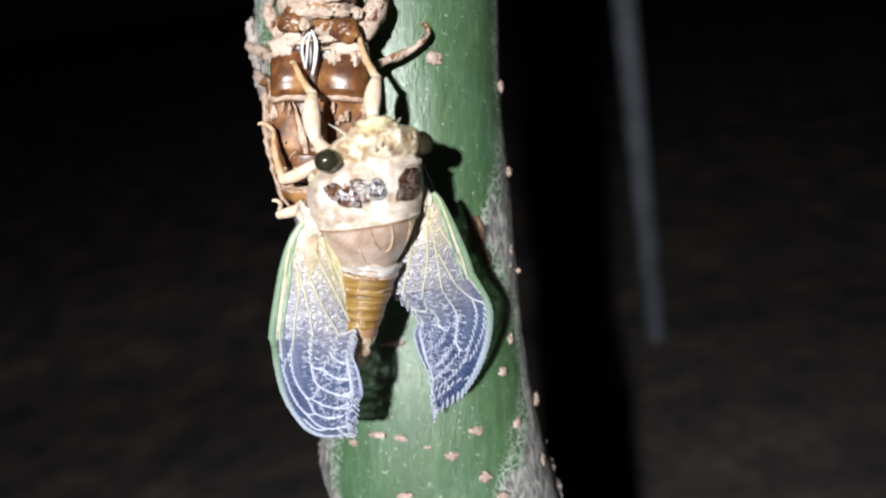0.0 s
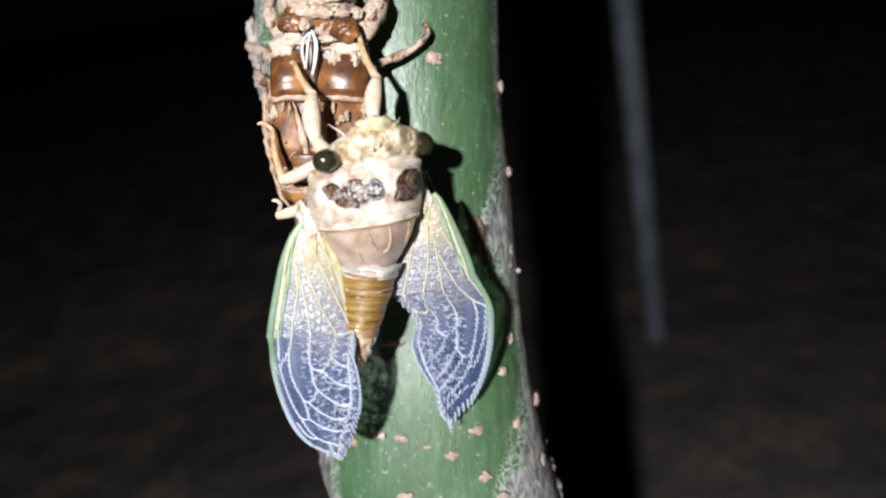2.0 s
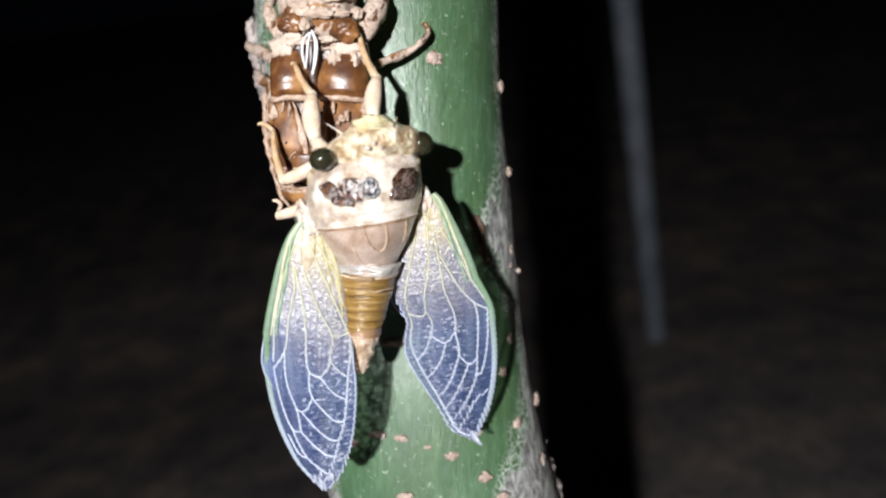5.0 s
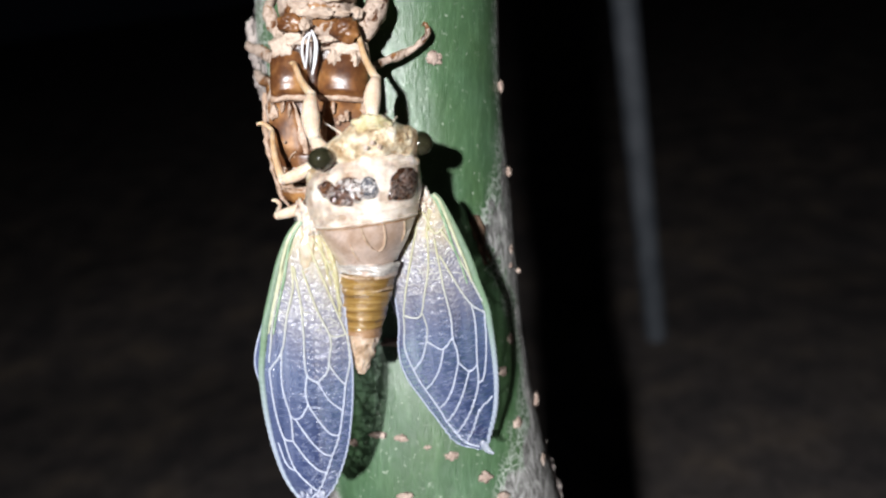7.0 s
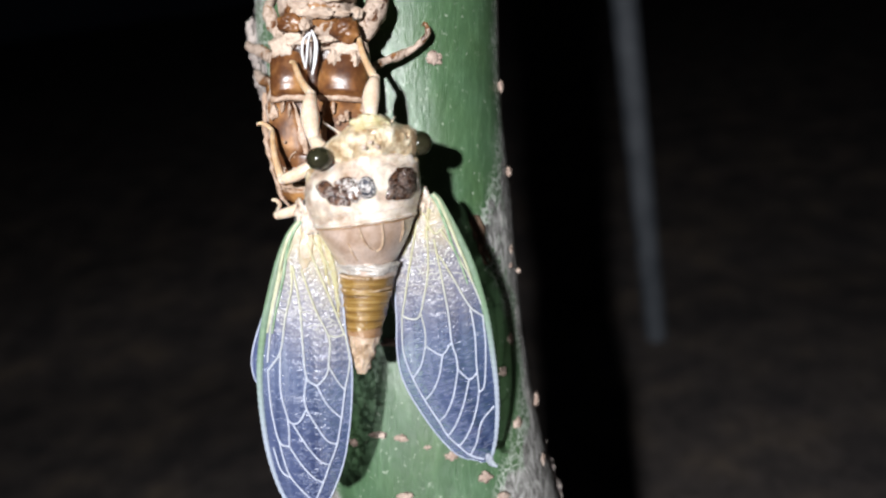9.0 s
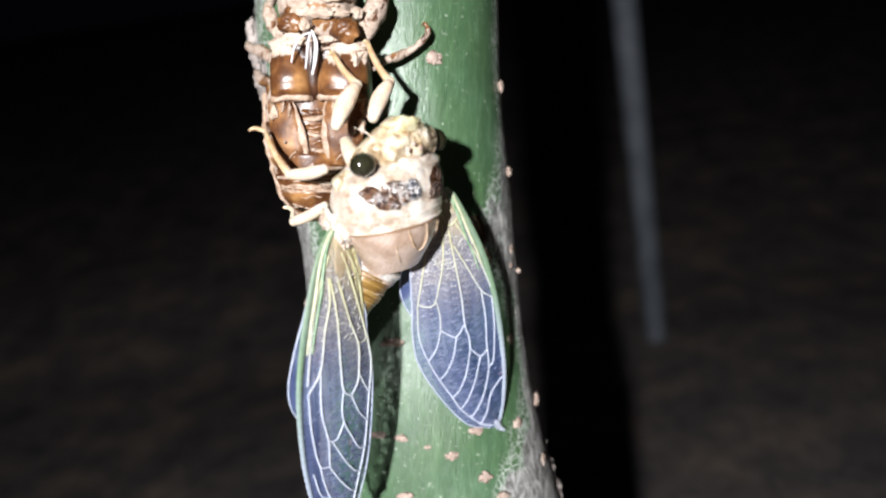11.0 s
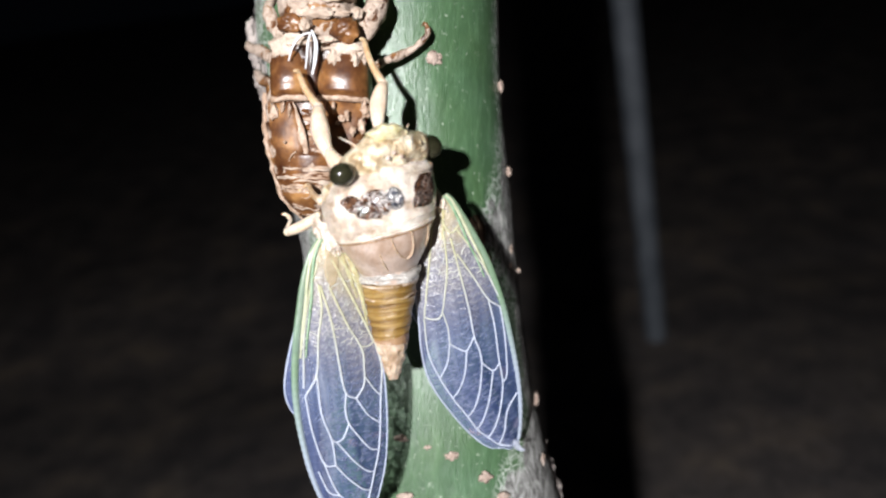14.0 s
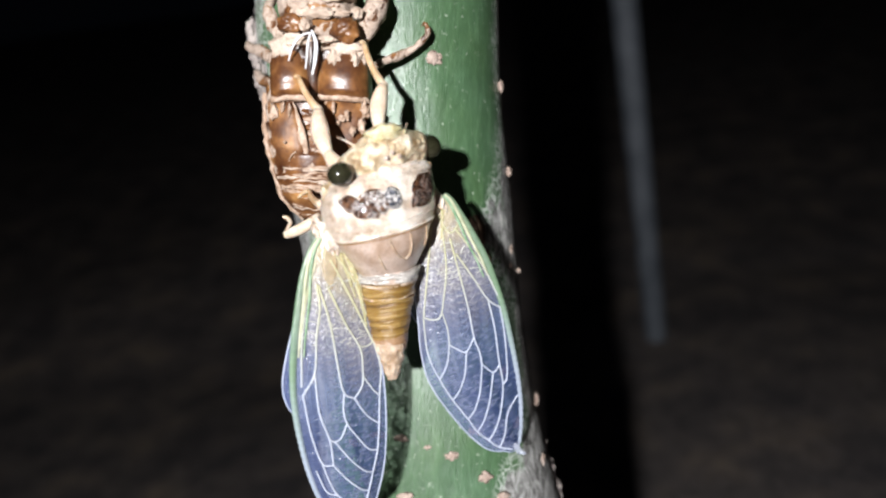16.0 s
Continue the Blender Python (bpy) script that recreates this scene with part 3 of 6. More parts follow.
def build_shell():
    # hind body under the wing pads
    abdomen = Body([((-20.12, 108.60, 25.68), 7.10, 6.0), ((-20.16, 108.80, 22.19), 7.44, 6.6), ((-20.12, 108.60, 17.74), 7.27, 6.6), ((-20.02, 107.60, 13.20), 6.25, 6.2), ((-20.00, 107.50, 9.70), 5.24, 5.4), ((-20.01, 108.00, 6.67), 3.72, 4.2), ((-20.02, 109.00, 4.34), 1.35, 1.8)])

    def rings(w, z):
        k = (z * 0.36) % 1.0
        return 0.35 * (k - 0.5) + 0.12 * noise.noise(Vector((w * 3, z * 0.6, 1)))

    ob = part("abdomen", abdomen.mesh(70, 48, rings), HUSK, SHELL, "ringed brown hollow abdomen")
    attribute(ob, "mud", lambda q: 0.33 + 0.16 * math.sin(q.z * 2.26) + (0.2 if abs(q.x - (-19.0)) > 6.2 else 0))
    # thorax domes either side of the split
    for side, x, hw in ((-1, 513, 38), (1, 606, 47)):
        cx = (x - 784) / 1230.6 * 101
        half = hw / 1230.6 * 101
        dome = Body([((cx, 104.6, 31.0), half * 0.86, 3.0), ((cx, 104.2, 29.0), half * 0.97, 4.2), ((cx, 104.0, 26.0), half * 1.02, 4.9), ((cx, 104.0, 23.6), half * 1.03, 4.9), ((cx, 104.2, 22.2), half * 1.0, 4.4), ((cx, 105.0, 21.4), half * 0.95, 2.8)], side * -0.06, 0.0, 0.72)
        ob = part("thorax_half", dome.mesh(34, 48, lambda w, z: 0.1 * noise.noise(Vector((w * 2, z * 0.5, x)))), HUSK, SHELL, "glossy amber half of the split thorax")
        attribute(ob, "mud", lambda q: 0.06 + max(0.0, (q.z - 26.2) * 0.2))
        band = smooth_path([dome.point(w, 21.9, 0.12) for w in (-1.4, -1.0, -0.6, 0, 0.6, 1.0, 1.4)], 6)
        part("rim", worn(tube(band, [0.25, 0.5, 0.5, 0.45, 0.25], 10), 0.3), RIM, SHELL, "cream-coloured thickened rim")
    slit = smooth_path([(-19.18, 100.00, 30.96), (-18.86, 100.50, 27.03), (-18.91, 101.60, 23.20), (-19.08, 103.00, 21.84)], 6)
    part("split_seam", tube(slit, [0.9, 1.2, 1.0, 0.6], 10, None, 0.6), SLIT, SHELL, "dark open split along the back")
    for p in ((-20.84, 100.20, 28.25), (-16.41, 100.00, 27.87)):
        part("dark_plate", worn(blob(p, (1.35, 0.5, 1.6), None, 0.3, 0.5, 3), 0.2), SLIT, SHELL, "dark brown plate beside the split")
    # wing pads: thin domed plates with a cream ribbon along the inner edge
    for left, right in (([(-25.95, 103.00, 22.51), (-25.66, 102.20, 20.01), (-25.15, 101.80, 16.63), (-24.42, 102.20, 14.03), (-23.15, 103.20, 12.33)], [(-22.13, 101.60, 21.88), (-21.32, 100.90, 19.76), (-20.56, 100.80, 16.87), (-20.10, 101.40, 14.25), (-20.72, 102.80, 12.11)]), ([(-17.01, 101.60, 21.71), (-17.22, 100.90, 19.35), (-17.05, 100.90, 16.48), (-16.84, 101.60, 14.28), (-16.37, 102.80, 12.45)], [(-11.05, 103.00, 22.35), (-10.96, 102.20, 20.01), (-11.59, 101.90, 16.64), (-12.65, 102.40, 14.23), (-14.42, 103.20, 12.33)])):
        la, lb = smooth_path(left, 7), smooth_path(right, 7)
        bm = bmesh.new()
        for back in (0.0, 0.5):
            grid = []
            for i, (p, q) in enumerate(zip(la, lb)):
                row = []
                for k in range(15):
                    f = k / 14
                    c = p.lerp(q, f)
                    c.y -= 0.6 * (1 - abs(2 * f - 1) ** 4) * (1 - back) - back + 0.16 * noise.noise(c * 0.5) + 0.07 * noise.noise(c * 1.6)
                    row.append(bm.verts.new(c))
                grid.append(row)
            for r0, r1 in zip(grid, grid[1:]):
                for k in range(14):
                    bm.faces.new((r0[k], r0[k + 1], r1[k + 1], r1[k]))
        ob = part("wing_pad", bm, PAD, SHELL, "amber wing pad with a cream edge")
        attribute(ob, "mud", lambda q: 0.2 + 0.5 * max(0, (q.z - 18.6) * 0.16))
        inner = lb if left[0][0] < -23 else la
        part("rim", worn(tube(inner, [0.12, 0.3, 0.6, 0.55, 0.2], 11, None, 0.35), 0.22, 0.5), RIM, SHELL, "cream ribbon along the pad")
        # a pale crease across the plate
        crease = [la[k].lerp(lb[k], f) + Vector((0, -0.78, 0)) for k, f in ((26, 0.3), (23, 0.5), (21, 0.72))]
        part("crease", tube(smooth_path(crease, 5), [0.06, 0.13, 0.06], 6), RIM, SHELL)
    for p, k in (((-14.63, 100.00, 18.77), (0.45, 0.2, 0.5)), ((-15.13, 100.10, 18.14), (0.25, 0.15, 0.3)), ((-13.81, 100.00, 19.18), (0.35, 0.25, 0.7)), ((-12.93, 100.10, 17.00), (0.5, 0.3, 0.55)), ((-11.79, 100.80, 17.94), (0.5, 0.3, 1.2)), ((-11.35, 101.20, 20.15), (0.6, 0.4, 1.1)), ((-24.46, 101.00, 19.78), (0.7, 0.35, 0.9)), ((-23.22, 100.60, 20.52), (0.3, 0.25, 0.7)), ((-15.80, 100.20, 20.44), (0.25, 0.2, 0.8)), ((-22.87, 100.50, 15.43), (0.25, 0.2, 0.2)), ((-22.19, 100.40, 19.99), (0.2, 0.2, 0.8))):
        part("mud_clod", blob(p, k, None, 0.8, 1.1, 3), RIM, SHELL, "pale crumb of dried mud")
    # inner ridges between the pads
    for i in range(7):
        y = 195 + i * 14
        z = (441 - y) / 1230.6 * 101
        p = [Vector((-18.7 + dx, 101.8 + 0.04 * i + abs(dx) * 0.15, z + 0.25 * random.uniform(-1, 1))) for dx in (-2.0, -0.8, 0.6, 2.2)]
        part("inner_ridge", worn(tube(smooth_path(p, 5), [0.2, 0.4, 0.42, 0.2], 8), 0.35), RIM if i % 2 else HUSK, SHELL)
    # side rims of the hind body
    for w in (-1.25, 1.2):
        path = [abdomen.point(w, z, 0.15 + 0.3 * noise.noise(Vector((w, z * 0.9, 2)))) for z in np.linspace(24, 4.5, 24)]
        part("side_rim", worn(tube(path, [0.4, 0.5, 0.4, 0.25], 10), 0.45, 0.7), RIM, SHELL, "pale folded side edge")
    # crumpled skin below the pads: overlapping broken folds, then two smooth bare rings
    rng = random.Random(11)
    for k in range(38):
        z = rng.uniform(9.0, 12.4) if k < 32 else rng.uniform(5.0, 8.4)
        w0 = rng.uniform(-1.3, 0.3)
        w1 = w0 + rng.uniform(0.4, 1.3)
        slope = rng.uniform(-0.5, 0.25)
        ph = rng.uniform(0, 9)
        path = [abdomen.point(w, z - 0.5 * math.cos(w) + slope * (w - w0) + 0.3 * noise.noise(Vector((w * 3, z, ph))), 0.1 + 0.2 * noise.noise(Vector((w * 4, z, ph)))) for w in np.linspace(w0, w1, 18)]
        r = rng.uniform(0.1, 0.3) if k < 32 else rng.uniform(0.07, 0.14)
        part("skin_fold", worn(tube(path, [0.04, r, r * 0.6, r * 1.1, 0.04], 7), 0.1, 1.2), RIM if k % 3 else MUD, SHELL, "pale crumpled fold of the husk")
    # fore body with its mud crust, above
    fore = Body([((-19.12, 106.00, 43.15), 4.06, 4.0), ((-18.85, 104.50, 39.15), 5.58, 5.4), ((-18.68, 104.00, 35.58), 5.75, 5.6), ((-18.59, 104.00, 32.87), 5.58, 5.2), ((-18.69, 105.00, 30.97), 6.25, 4.6), ((-18.86, 106.00, 29.80), 6.59, 3.4)])
    ob = part("fore_body", fore.mesh(44, 44, lambda w, z: 0.55 * noise.noise(Vector((w * 2.2, z * 0.45, 7))) + 0.2 * noise.noise(Vector((w * 6, z * 1.4, 2)))), HUSK, SHELL, "muddy shell of the head and shoulders")
    attribute(ob, "mud", lambda q: 0.52 + 0.25 * math.sin(q.z * 1.1 - 0.6))
    for p, s in (((-21.75, 99.40, 32.20), (1.9, 1.1, 1.5)), ((-13.85, 99.00, 31.10), (2.1, 1.2, 1.65))):
        ob = part("shoulder_lobe", worn(blob(p, s, None, 0.3, 0.5, 4), 0.25, 0.8), HUSK, SHELL, "glossy brown shoulder")
        attribute(ob, "mud", lambda q: 0.12)
    for p, s in (((-17.95, 98.60, 33.45), (2.6, 0.7, 0.7)), ((-14.96, 99.20, 33.75), (1.7, 0.7, 0.6)), ((-19.99, 98.80, 34.28), (1.5, 0.9, 1.2)), ((-23.08, 100.00, 29.01), (1.6, 0.9, 1.9)), ((-23.54, 100.60, 27.39), (0.9, 0.7, 1.5)), ((-21.37, 99.60, 30.03), (1.8, 0.7, 0.8)), ((-14.11, 99.80, 28.79), (2.8, 0.8, 0.8)), ((-12.10, 100.60, 28.37), (1.2, 0.8, 1.6)),
                 ((-15.51, 99.40, 27.54), (0.9, 0.5, 1.2)), ((-12.81, 99.80, 27.01), (0.75, 0.5, 1.3)), ((-11.62, 101.40, 25.63), (0.55, 0.6, 1.4)), ((-17.09, 99.20, 29.91), (1.8, 0.5, 0.4)), ((-16.75, 98.60, 36.29), (2.6, 0.8, 1.2)), ((-12.41, 100.50, 34.05), (0.9, 0.7, 0.9)), ((-24.90, 102.50, 24.24), (0.6, 0.6, 1.4)), ((-19.47, 98.60, 31.81), (0.8, 0.7, 0.9))):
        part("mud_clod", blob(p, s, None, 0.5, 0.8, 4), MUD, SHELL, "clod of dry pinkish mud")
    # legs that grip the stem
    legs = (([(-10.90, 104.00, 27.13), (-8.10, 106.00, 28.86), (-4.87, 107.00, 30.69), (-2.78, 107.00, 32.61), (-2.36, 107.50, 34.33)], [0.62, 0.64, 0.58, 0.5, 0.3]),
            ([(-12.05, 103.00, 31.05), (-10.80, 103.00, 33.56), (-9.80, 104.00, 36.85), (-10.68, 106.00, 40.57)], [1.1, 1.7, 1.7, 0.8]),
            ([(-23.77, 103.00, 31.22), (-25.18, 104.00, 33.47), (-26.28, 105.00, 35.92), (-26.08, 107.00, 39.21)], [1.0, 1.1, 1.0, 0.6]),
            ([(-25.75, 106.00, 28.94), (-28.51, 110.00, 31.20), (-31.40, 114.00, 32.89), (-32.71, 117.00, 34.51)], [0.9, 1.0, 0.8, 0.4]),
            ([(-26.33, 108.00, 25.54), (-28.94, 112.00, 27.21), (-31.01, 116.00, 29.31)], [0.9, 0.9, 0.5]))
    for pts, rad in legs:
        ob = part("shell_leg", worn(tube(smooth_path(pts, 9), rad, 16), 0.28, 0.8), HUSK, SHELL, "bent hollow leg crusted with mud")
        attribute(ob, "mud", lambda q: 0.58)
    claw = tube(smooth_path([(-2.35, 107.30, 33.92), (-2.78, 107.00, 34.69), (-3.32, 107.50, 34.50)], 5), [0.4, 0.3, 0.1], 8)
    ob = part("claw", claw, HUSK, SHELL)
    attribute(ob, "mud", lambda q: 0.5)


build_shell()


def build_threads():
    """White linings of the air tubes, hanging out of the split."""
    main = part("air_thread", tube(smooth_path([(-18.51, 98.20, 30.80), (-17.84, 97.60, 29.03), (-17.96, 97.80, 26.70), (-18.51, 98.60, 24.76)], 8), [0.18, 0.28, 0.3, 0.16], 10), THREAD, SHELL, "white hanging thread", (-18.51, 98.20, 30.80))
    out = []
    for pts in ([(-18.87, 98.00, 30.50), (-19.59, 97.60, 29.26), (-19.79, 97.80, 27.50), (-19.51, 98.40, 25.67)], [(-18.71, 98.00, 30.50), (-18.94, 97.50, 28.76), (-19.13, 97.70, 27.07), (-19.41, 98.30, 25.48)]):
        out.append(part("air_thread", tube(smooth_path(pts, 7), [0.12, 0.17, 0.16, 0.1], 7), THREAD, SHELL, "thin white hanging thread", pts[0]))
    return out


THREADS = build_threads()

# ---- the fresh cicada ----
HUB = (-10.84, 96.0, 3.2)
CICADA = thing("cicada", HUB, "pale freshly moulted cicada with soft unfolding wings", "cicada")
THORAX = Body([((-9.91, 94.50, 14.05), 3.89, 3.6), ((-10.15, 94.60, 12.38), 5.98, 5.0), ((-10.61, 94.60, 10.84), 7.33, 5.9), ((-10.84, 94.60, 9.15), 7.77, 6.4), ((-10.85, 94.70, 7.00), 7.77, 6.5), ((-10.73, 95.00, 5.09), 7.33, 6.3), ((-10.53, 95.30, 3.18), 6.58, 6.2), ((-10.35, 95.80, 0.86), 5.53, 5.6), ((-10.37, 96.70, -1.10), 4.49, 4.6), ((-10.45, 97.40, -2.61), 3.74, 3.6)], 0.13, 0.5)


ABDOMEN = []


def build_body():
    z = lambda y: (441 - y) / 1230.6 * 93
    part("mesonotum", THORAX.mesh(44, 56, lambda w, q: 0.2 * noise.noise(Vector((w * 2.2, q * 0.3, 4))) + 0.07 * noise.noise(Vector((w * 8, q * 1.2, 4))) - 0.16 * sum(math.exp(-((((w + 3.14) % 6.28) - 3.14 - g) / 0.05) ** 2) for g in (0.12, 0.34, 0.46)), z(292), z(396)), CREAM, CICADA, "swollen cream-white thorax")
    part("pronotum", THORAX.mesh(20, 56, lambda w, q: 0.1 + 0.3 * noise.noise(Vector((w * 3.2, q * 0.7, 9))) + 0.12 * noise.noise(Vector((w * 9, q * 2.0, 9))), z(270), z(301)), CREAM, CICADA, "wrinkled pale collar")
    part("cruciform_shield", THORAX.mesh(26, 56, lambda w, q: -0.12 + 0.1 * noise.noise(Vector((w * 2, q * 0.3, 14))), z(388), z(472)), PINK, CICADA, "shiny pinkish-tan shield")
    for y, r in ((388, 0.2), (372, 0.1), (393, 0.1)):
        path = [THORAX.point(w, z(y) - 0.25 * math.cos(w) ** 2 + 0.12 * noise.noise(Vector((w * 2, y, 0))), 0.05) for w in np.linspace(-1.5, 1.5, 40)]
        part("fold", tube(path, [r, r * 1.3, r], 8), CREAM if y < 390 else BELT, CICADA)
    # shield ridges
    for pts in (((636, 398), (642, 422), (652, 438), (664, 446)), ((676, 397), (678, 420), (674, 438), (664, 446)), ((712, 392), (711, 412), (706, 428)), ((616, 432), (622, 450), (630, 462))):
        path = [THORAX.front((x - 784) / 1230.6 * 90, z(y), 0.02) for x, y in pts]
        part("shield_ridge", tube(smooth_path(path, 6), [0.09, 0.17, 0.08], 8), TIPSKIN, CICADA)
    # dark marks on the back: angular outlines about their middles
    for cx, cy, tone, outline in ((591, 344, 0.2, [(-32, 16), (-16, 24), (0, 14), (13, 1), (28, -10), (32, -22), (13, -18), (-11, -8), (-26, 4)]), (621, 336, 0.62, [(-28, 9), (-12, 20), (7, 19), (19, 5), (21, -12), (9, -24), (-2, -16), (-14, -1)]), (651, 334, 0.95, [(-17, 5), (2, 20), (13, 5), (15, -7), (-5, -19), (-8, -3)]), (708, 326, 0.1, [(-26, -27), (-20, -6), (-13, 20), (-4, 30), (12, 33), (28, 34), (29, 10), (27, -12), (18, -23), (4, -28), (-12, -29)])):
        ang = [math.atan2(q, p) for p, q in outline]
        rad = [math.hypot(p, q) for p, q in outline]
        order = sorted(range(len(ang)), key=lambda k: ang[k])
        ang, rad = [ang[k] for k in order], [rad[k] for k in order]
        bm = bmesh.new()
        rows = []
        rim, across = {}, {}
        n = 48
        for i in range(13):
            ring = []
            for k in range(n):
                w = -math.pi + 2 * math.pi * k / n
                r = i / 12 * (1.14 if cx < 680 else 1.0) * float(np.interp(w, ang, rad, period=2 * math.pi)) * (1 + 0.06 * noise.noise(Vector((math.cos(w) * 3, math.sin(w) * 3, cx))))
                dx, dz = r * math.cos(w) / 14.4, r * math.sin(w) / (15.2 if cx < 680 else 13.8)
                x = (cx - 784) / 1230.6 * 89.5 + dx
                zz = (441 - cy) / 1230.6 * 89 + dz
                v = bm.verts.new(THORAX.front(x, zz, 0.26 - 0.26 * (i / 12) ** 4 + (0.22 * noise.noise(Vector((x * 1.1, 3, zz * 1.1))) + 0.12 * noise.noise(Vector((x * 3, 1, zz * 3)))) * (1 - (i / 12) ** 3)))
                rim[len(rim)] = (i / 12) ** 3
                across[len(across)] = tone + 0.2 * dx * 14.4 / 52
                ring.append(v)
            rows.append(ring)
        for r0, r1 in zip(rows[1:], rows[2:]):
            for k in range(n):
                bm.faces.new((r0[k], r0[(k + 1) % n], r1[(k + 1) % n], r1[k]))
        mid = rows[0][0]
        for k in range(n):
            bm.faces.new((mid, rows[1][k], rows[1][(k + 1) % n]))
        ob = part("back_mark", bm, MARK if cx < 680 else DARKMARK, CICADA, ("brown mark with painted silvery glints" if tone < 0.9 else "steel-grey wrinkled mark") if cx < 680 else "dark brown mark on the back")
        for key, val in (("rim", rim), ("across", across)):
            att = ob.data.attributes.new(key, "FLOAT", "POINT")
            for k in range(len(ob.data.vertices)):
                att.data[k].value = val[k] if cx < 680 or key == "rim" else 0.1
    # head, built across from eye to eye
    bm = bmesh.new()
    rows = []
    secs = [((-16.56, 91.00, 11.83), 0.9, 1.0), ((-15.33, 91.60, 12.36), 1.6, 2.0), ((-13.38, 92.00, 13.01), 2.4, 3.2), ((-11.36, 92.00, 13.76), 3.2, 4.0), ((-9.64, 92.00, 14.28), 3.4, 4.2), ((-7.79, 92.20, 14.38), 3.2, 4.2), ((-5.74, 93.00, 14.21), 2.5, 3.5), ((-3.97, 94.00, 14.28), 2.0, 2.6), ((-2.78, 95.00, 14.36), 1.0, 1.2)]
    mids = smooth_path([s[0] for s in secs], 8)
    us = np.linspace(0, len(secs) - 1, len(mids))
    for p, u in zip(mids, us):
        hz = float(np.interp(u, range(len(secs)), [s[1] for s in secs]))
        hd = float(np.interp(u, range(len(secs)), [s[2] for s in secs]))
        ring = []
        for k in range(56):
            w = 2 * math.pi * k / 56
            d = Vector((0, -math.cos(w) * hd, math.sin(w) * hz))
            ring.append(bm.verts.new(p + d * (1 + 0.12 * noise.noise((p + d) * 0.6) + 0.06 * noise.noise((p + d) * 1.6) - 0.07 * abs(noise.noise((p + d) * 1.3 + Vector((3, 1, 7)))) + 0.03 * noise.noise((p + d) * 3.5))))
        rows.append(ring)
    for r0, r1 in zip(rows, rows[1:]):
        for k in range(56):
            bm.faces.new((r0[k], r0[(k + 1) % 56], r1[(k + 1) % 56], r1[k]))
    bm.faces.new(rows[0])
    bm.faces.new(rows[-1][::-1])
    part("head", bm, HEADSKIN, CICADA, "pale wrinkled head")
    part("face_bulge", blob((-9.39, 89.60, 16.02), (2.5, 2.0, 1.25), None, 0.3, 0.5, 4), YELLOW, CICADA, "yellow swollen forehead")
    for k in range(7):
        z0 = 14.6 + 0.36 * k
        half = 2.1 - 0.16 * abs(k - 2)
        path = [Vector((-9.39 + half * f, 89.6 - 2.0 * math.sqrt(max(0.02, 1 - (half * f / 2.6) ** 2 - ((z0 - 16.02) / 1.6) ** 2)) - 0.02, z0 + 0.25 * f * f)) for f in np.linspace(-0.9, 0.9, 14)]
        part("brow_ridge", tube(path, [0.05, 0.16, 0.1, 0.16, 0.05], 7), YELLOW if k > 1 else HEADSKIN, CICADA)
    for p, s, a in (((-15.84, 89.00, 11.57), (1.72, 1.5, 1.52), -0.2), ((-3.21, 94.00, 14.28), (1.75, 1.7, 1.7), 0.1)):
        part("eye", blob(p, s, None, 0, 0.5, 4, Matrix.Rotation(a, 3, "Y")), OLIVE, CICADA, "glossy olive-black eye")
    for x, y in ((655, 252), (668, 262), (645, 262)):
        part("ocellus", blob((-9.18, 87.60, 13.45) if x == 655 else ((-8.28, 87.80, 12.91) if x == 668 else (-9.99, 87.80, 12.84)), (0.36, 0.3, 0.34), None, 0, 0.5, 2), PINK, CICADA, "small pink bead eye")
    for pts in ([(-13.31, 91.00, 15.01), (-14.27, 90.50, 15.66), (-15.53, 91.00, 16.49)], [(-7.10, 91.00, 16.19), (-6.62, 90.50, 16.69), (-6.21, 91.00, 17.38)]):
        part("antenna", tube(smooth_path(pts, 5), [0.2, 0.1, 0.05], 6), LEG, CICADA, "short bristle-like antenna")
    # plates on the head and collar
    for p, s in (((-6.18, 90.60, 14.43), (1.6, 0.7, 1.0)), ((-11.90, 89.30, 12.99), (1.6, 0.6, 0.8)), ((-4.38, 93.00, 11.71), (1.0, 0.9, 1.0)), ((-17.11, 94.00, 9.09), (1.5, 1.8, 2.2))):
        part("cuticle_fold", blob(p, s, None, 0.5, 0.7, 3), HEADSKIN, CICADA)
    # ringed abdomen
    belly = Body([((-10.40, 97.00, -1.66), 4.06, 4.2), ((-10.65, 97.80, -3.89), 3.82, 4.2), ((-10.90, 98.60, -6.33), 3.51, 4.0), ((-11.20, 99.20, -9.20), 2.96, 3.5), ((-11.40, 99.50, -12.05), 2.42, 2.8), ((-11.47, 99.60, -14.50), 1.95, 2.2), ((-11.57, 99.80, -16.55), 1.17, 1.4), ((-11.60, 100.0, -18.20), 0.39, 0.5)])
    zb = lambda y: (441 - y) / 1230.6 * 98.5
    cuts = [462, 480, 494, 505, 510, 518, 524, 533, 538, 547, 556, 560, 569, 576, 588]
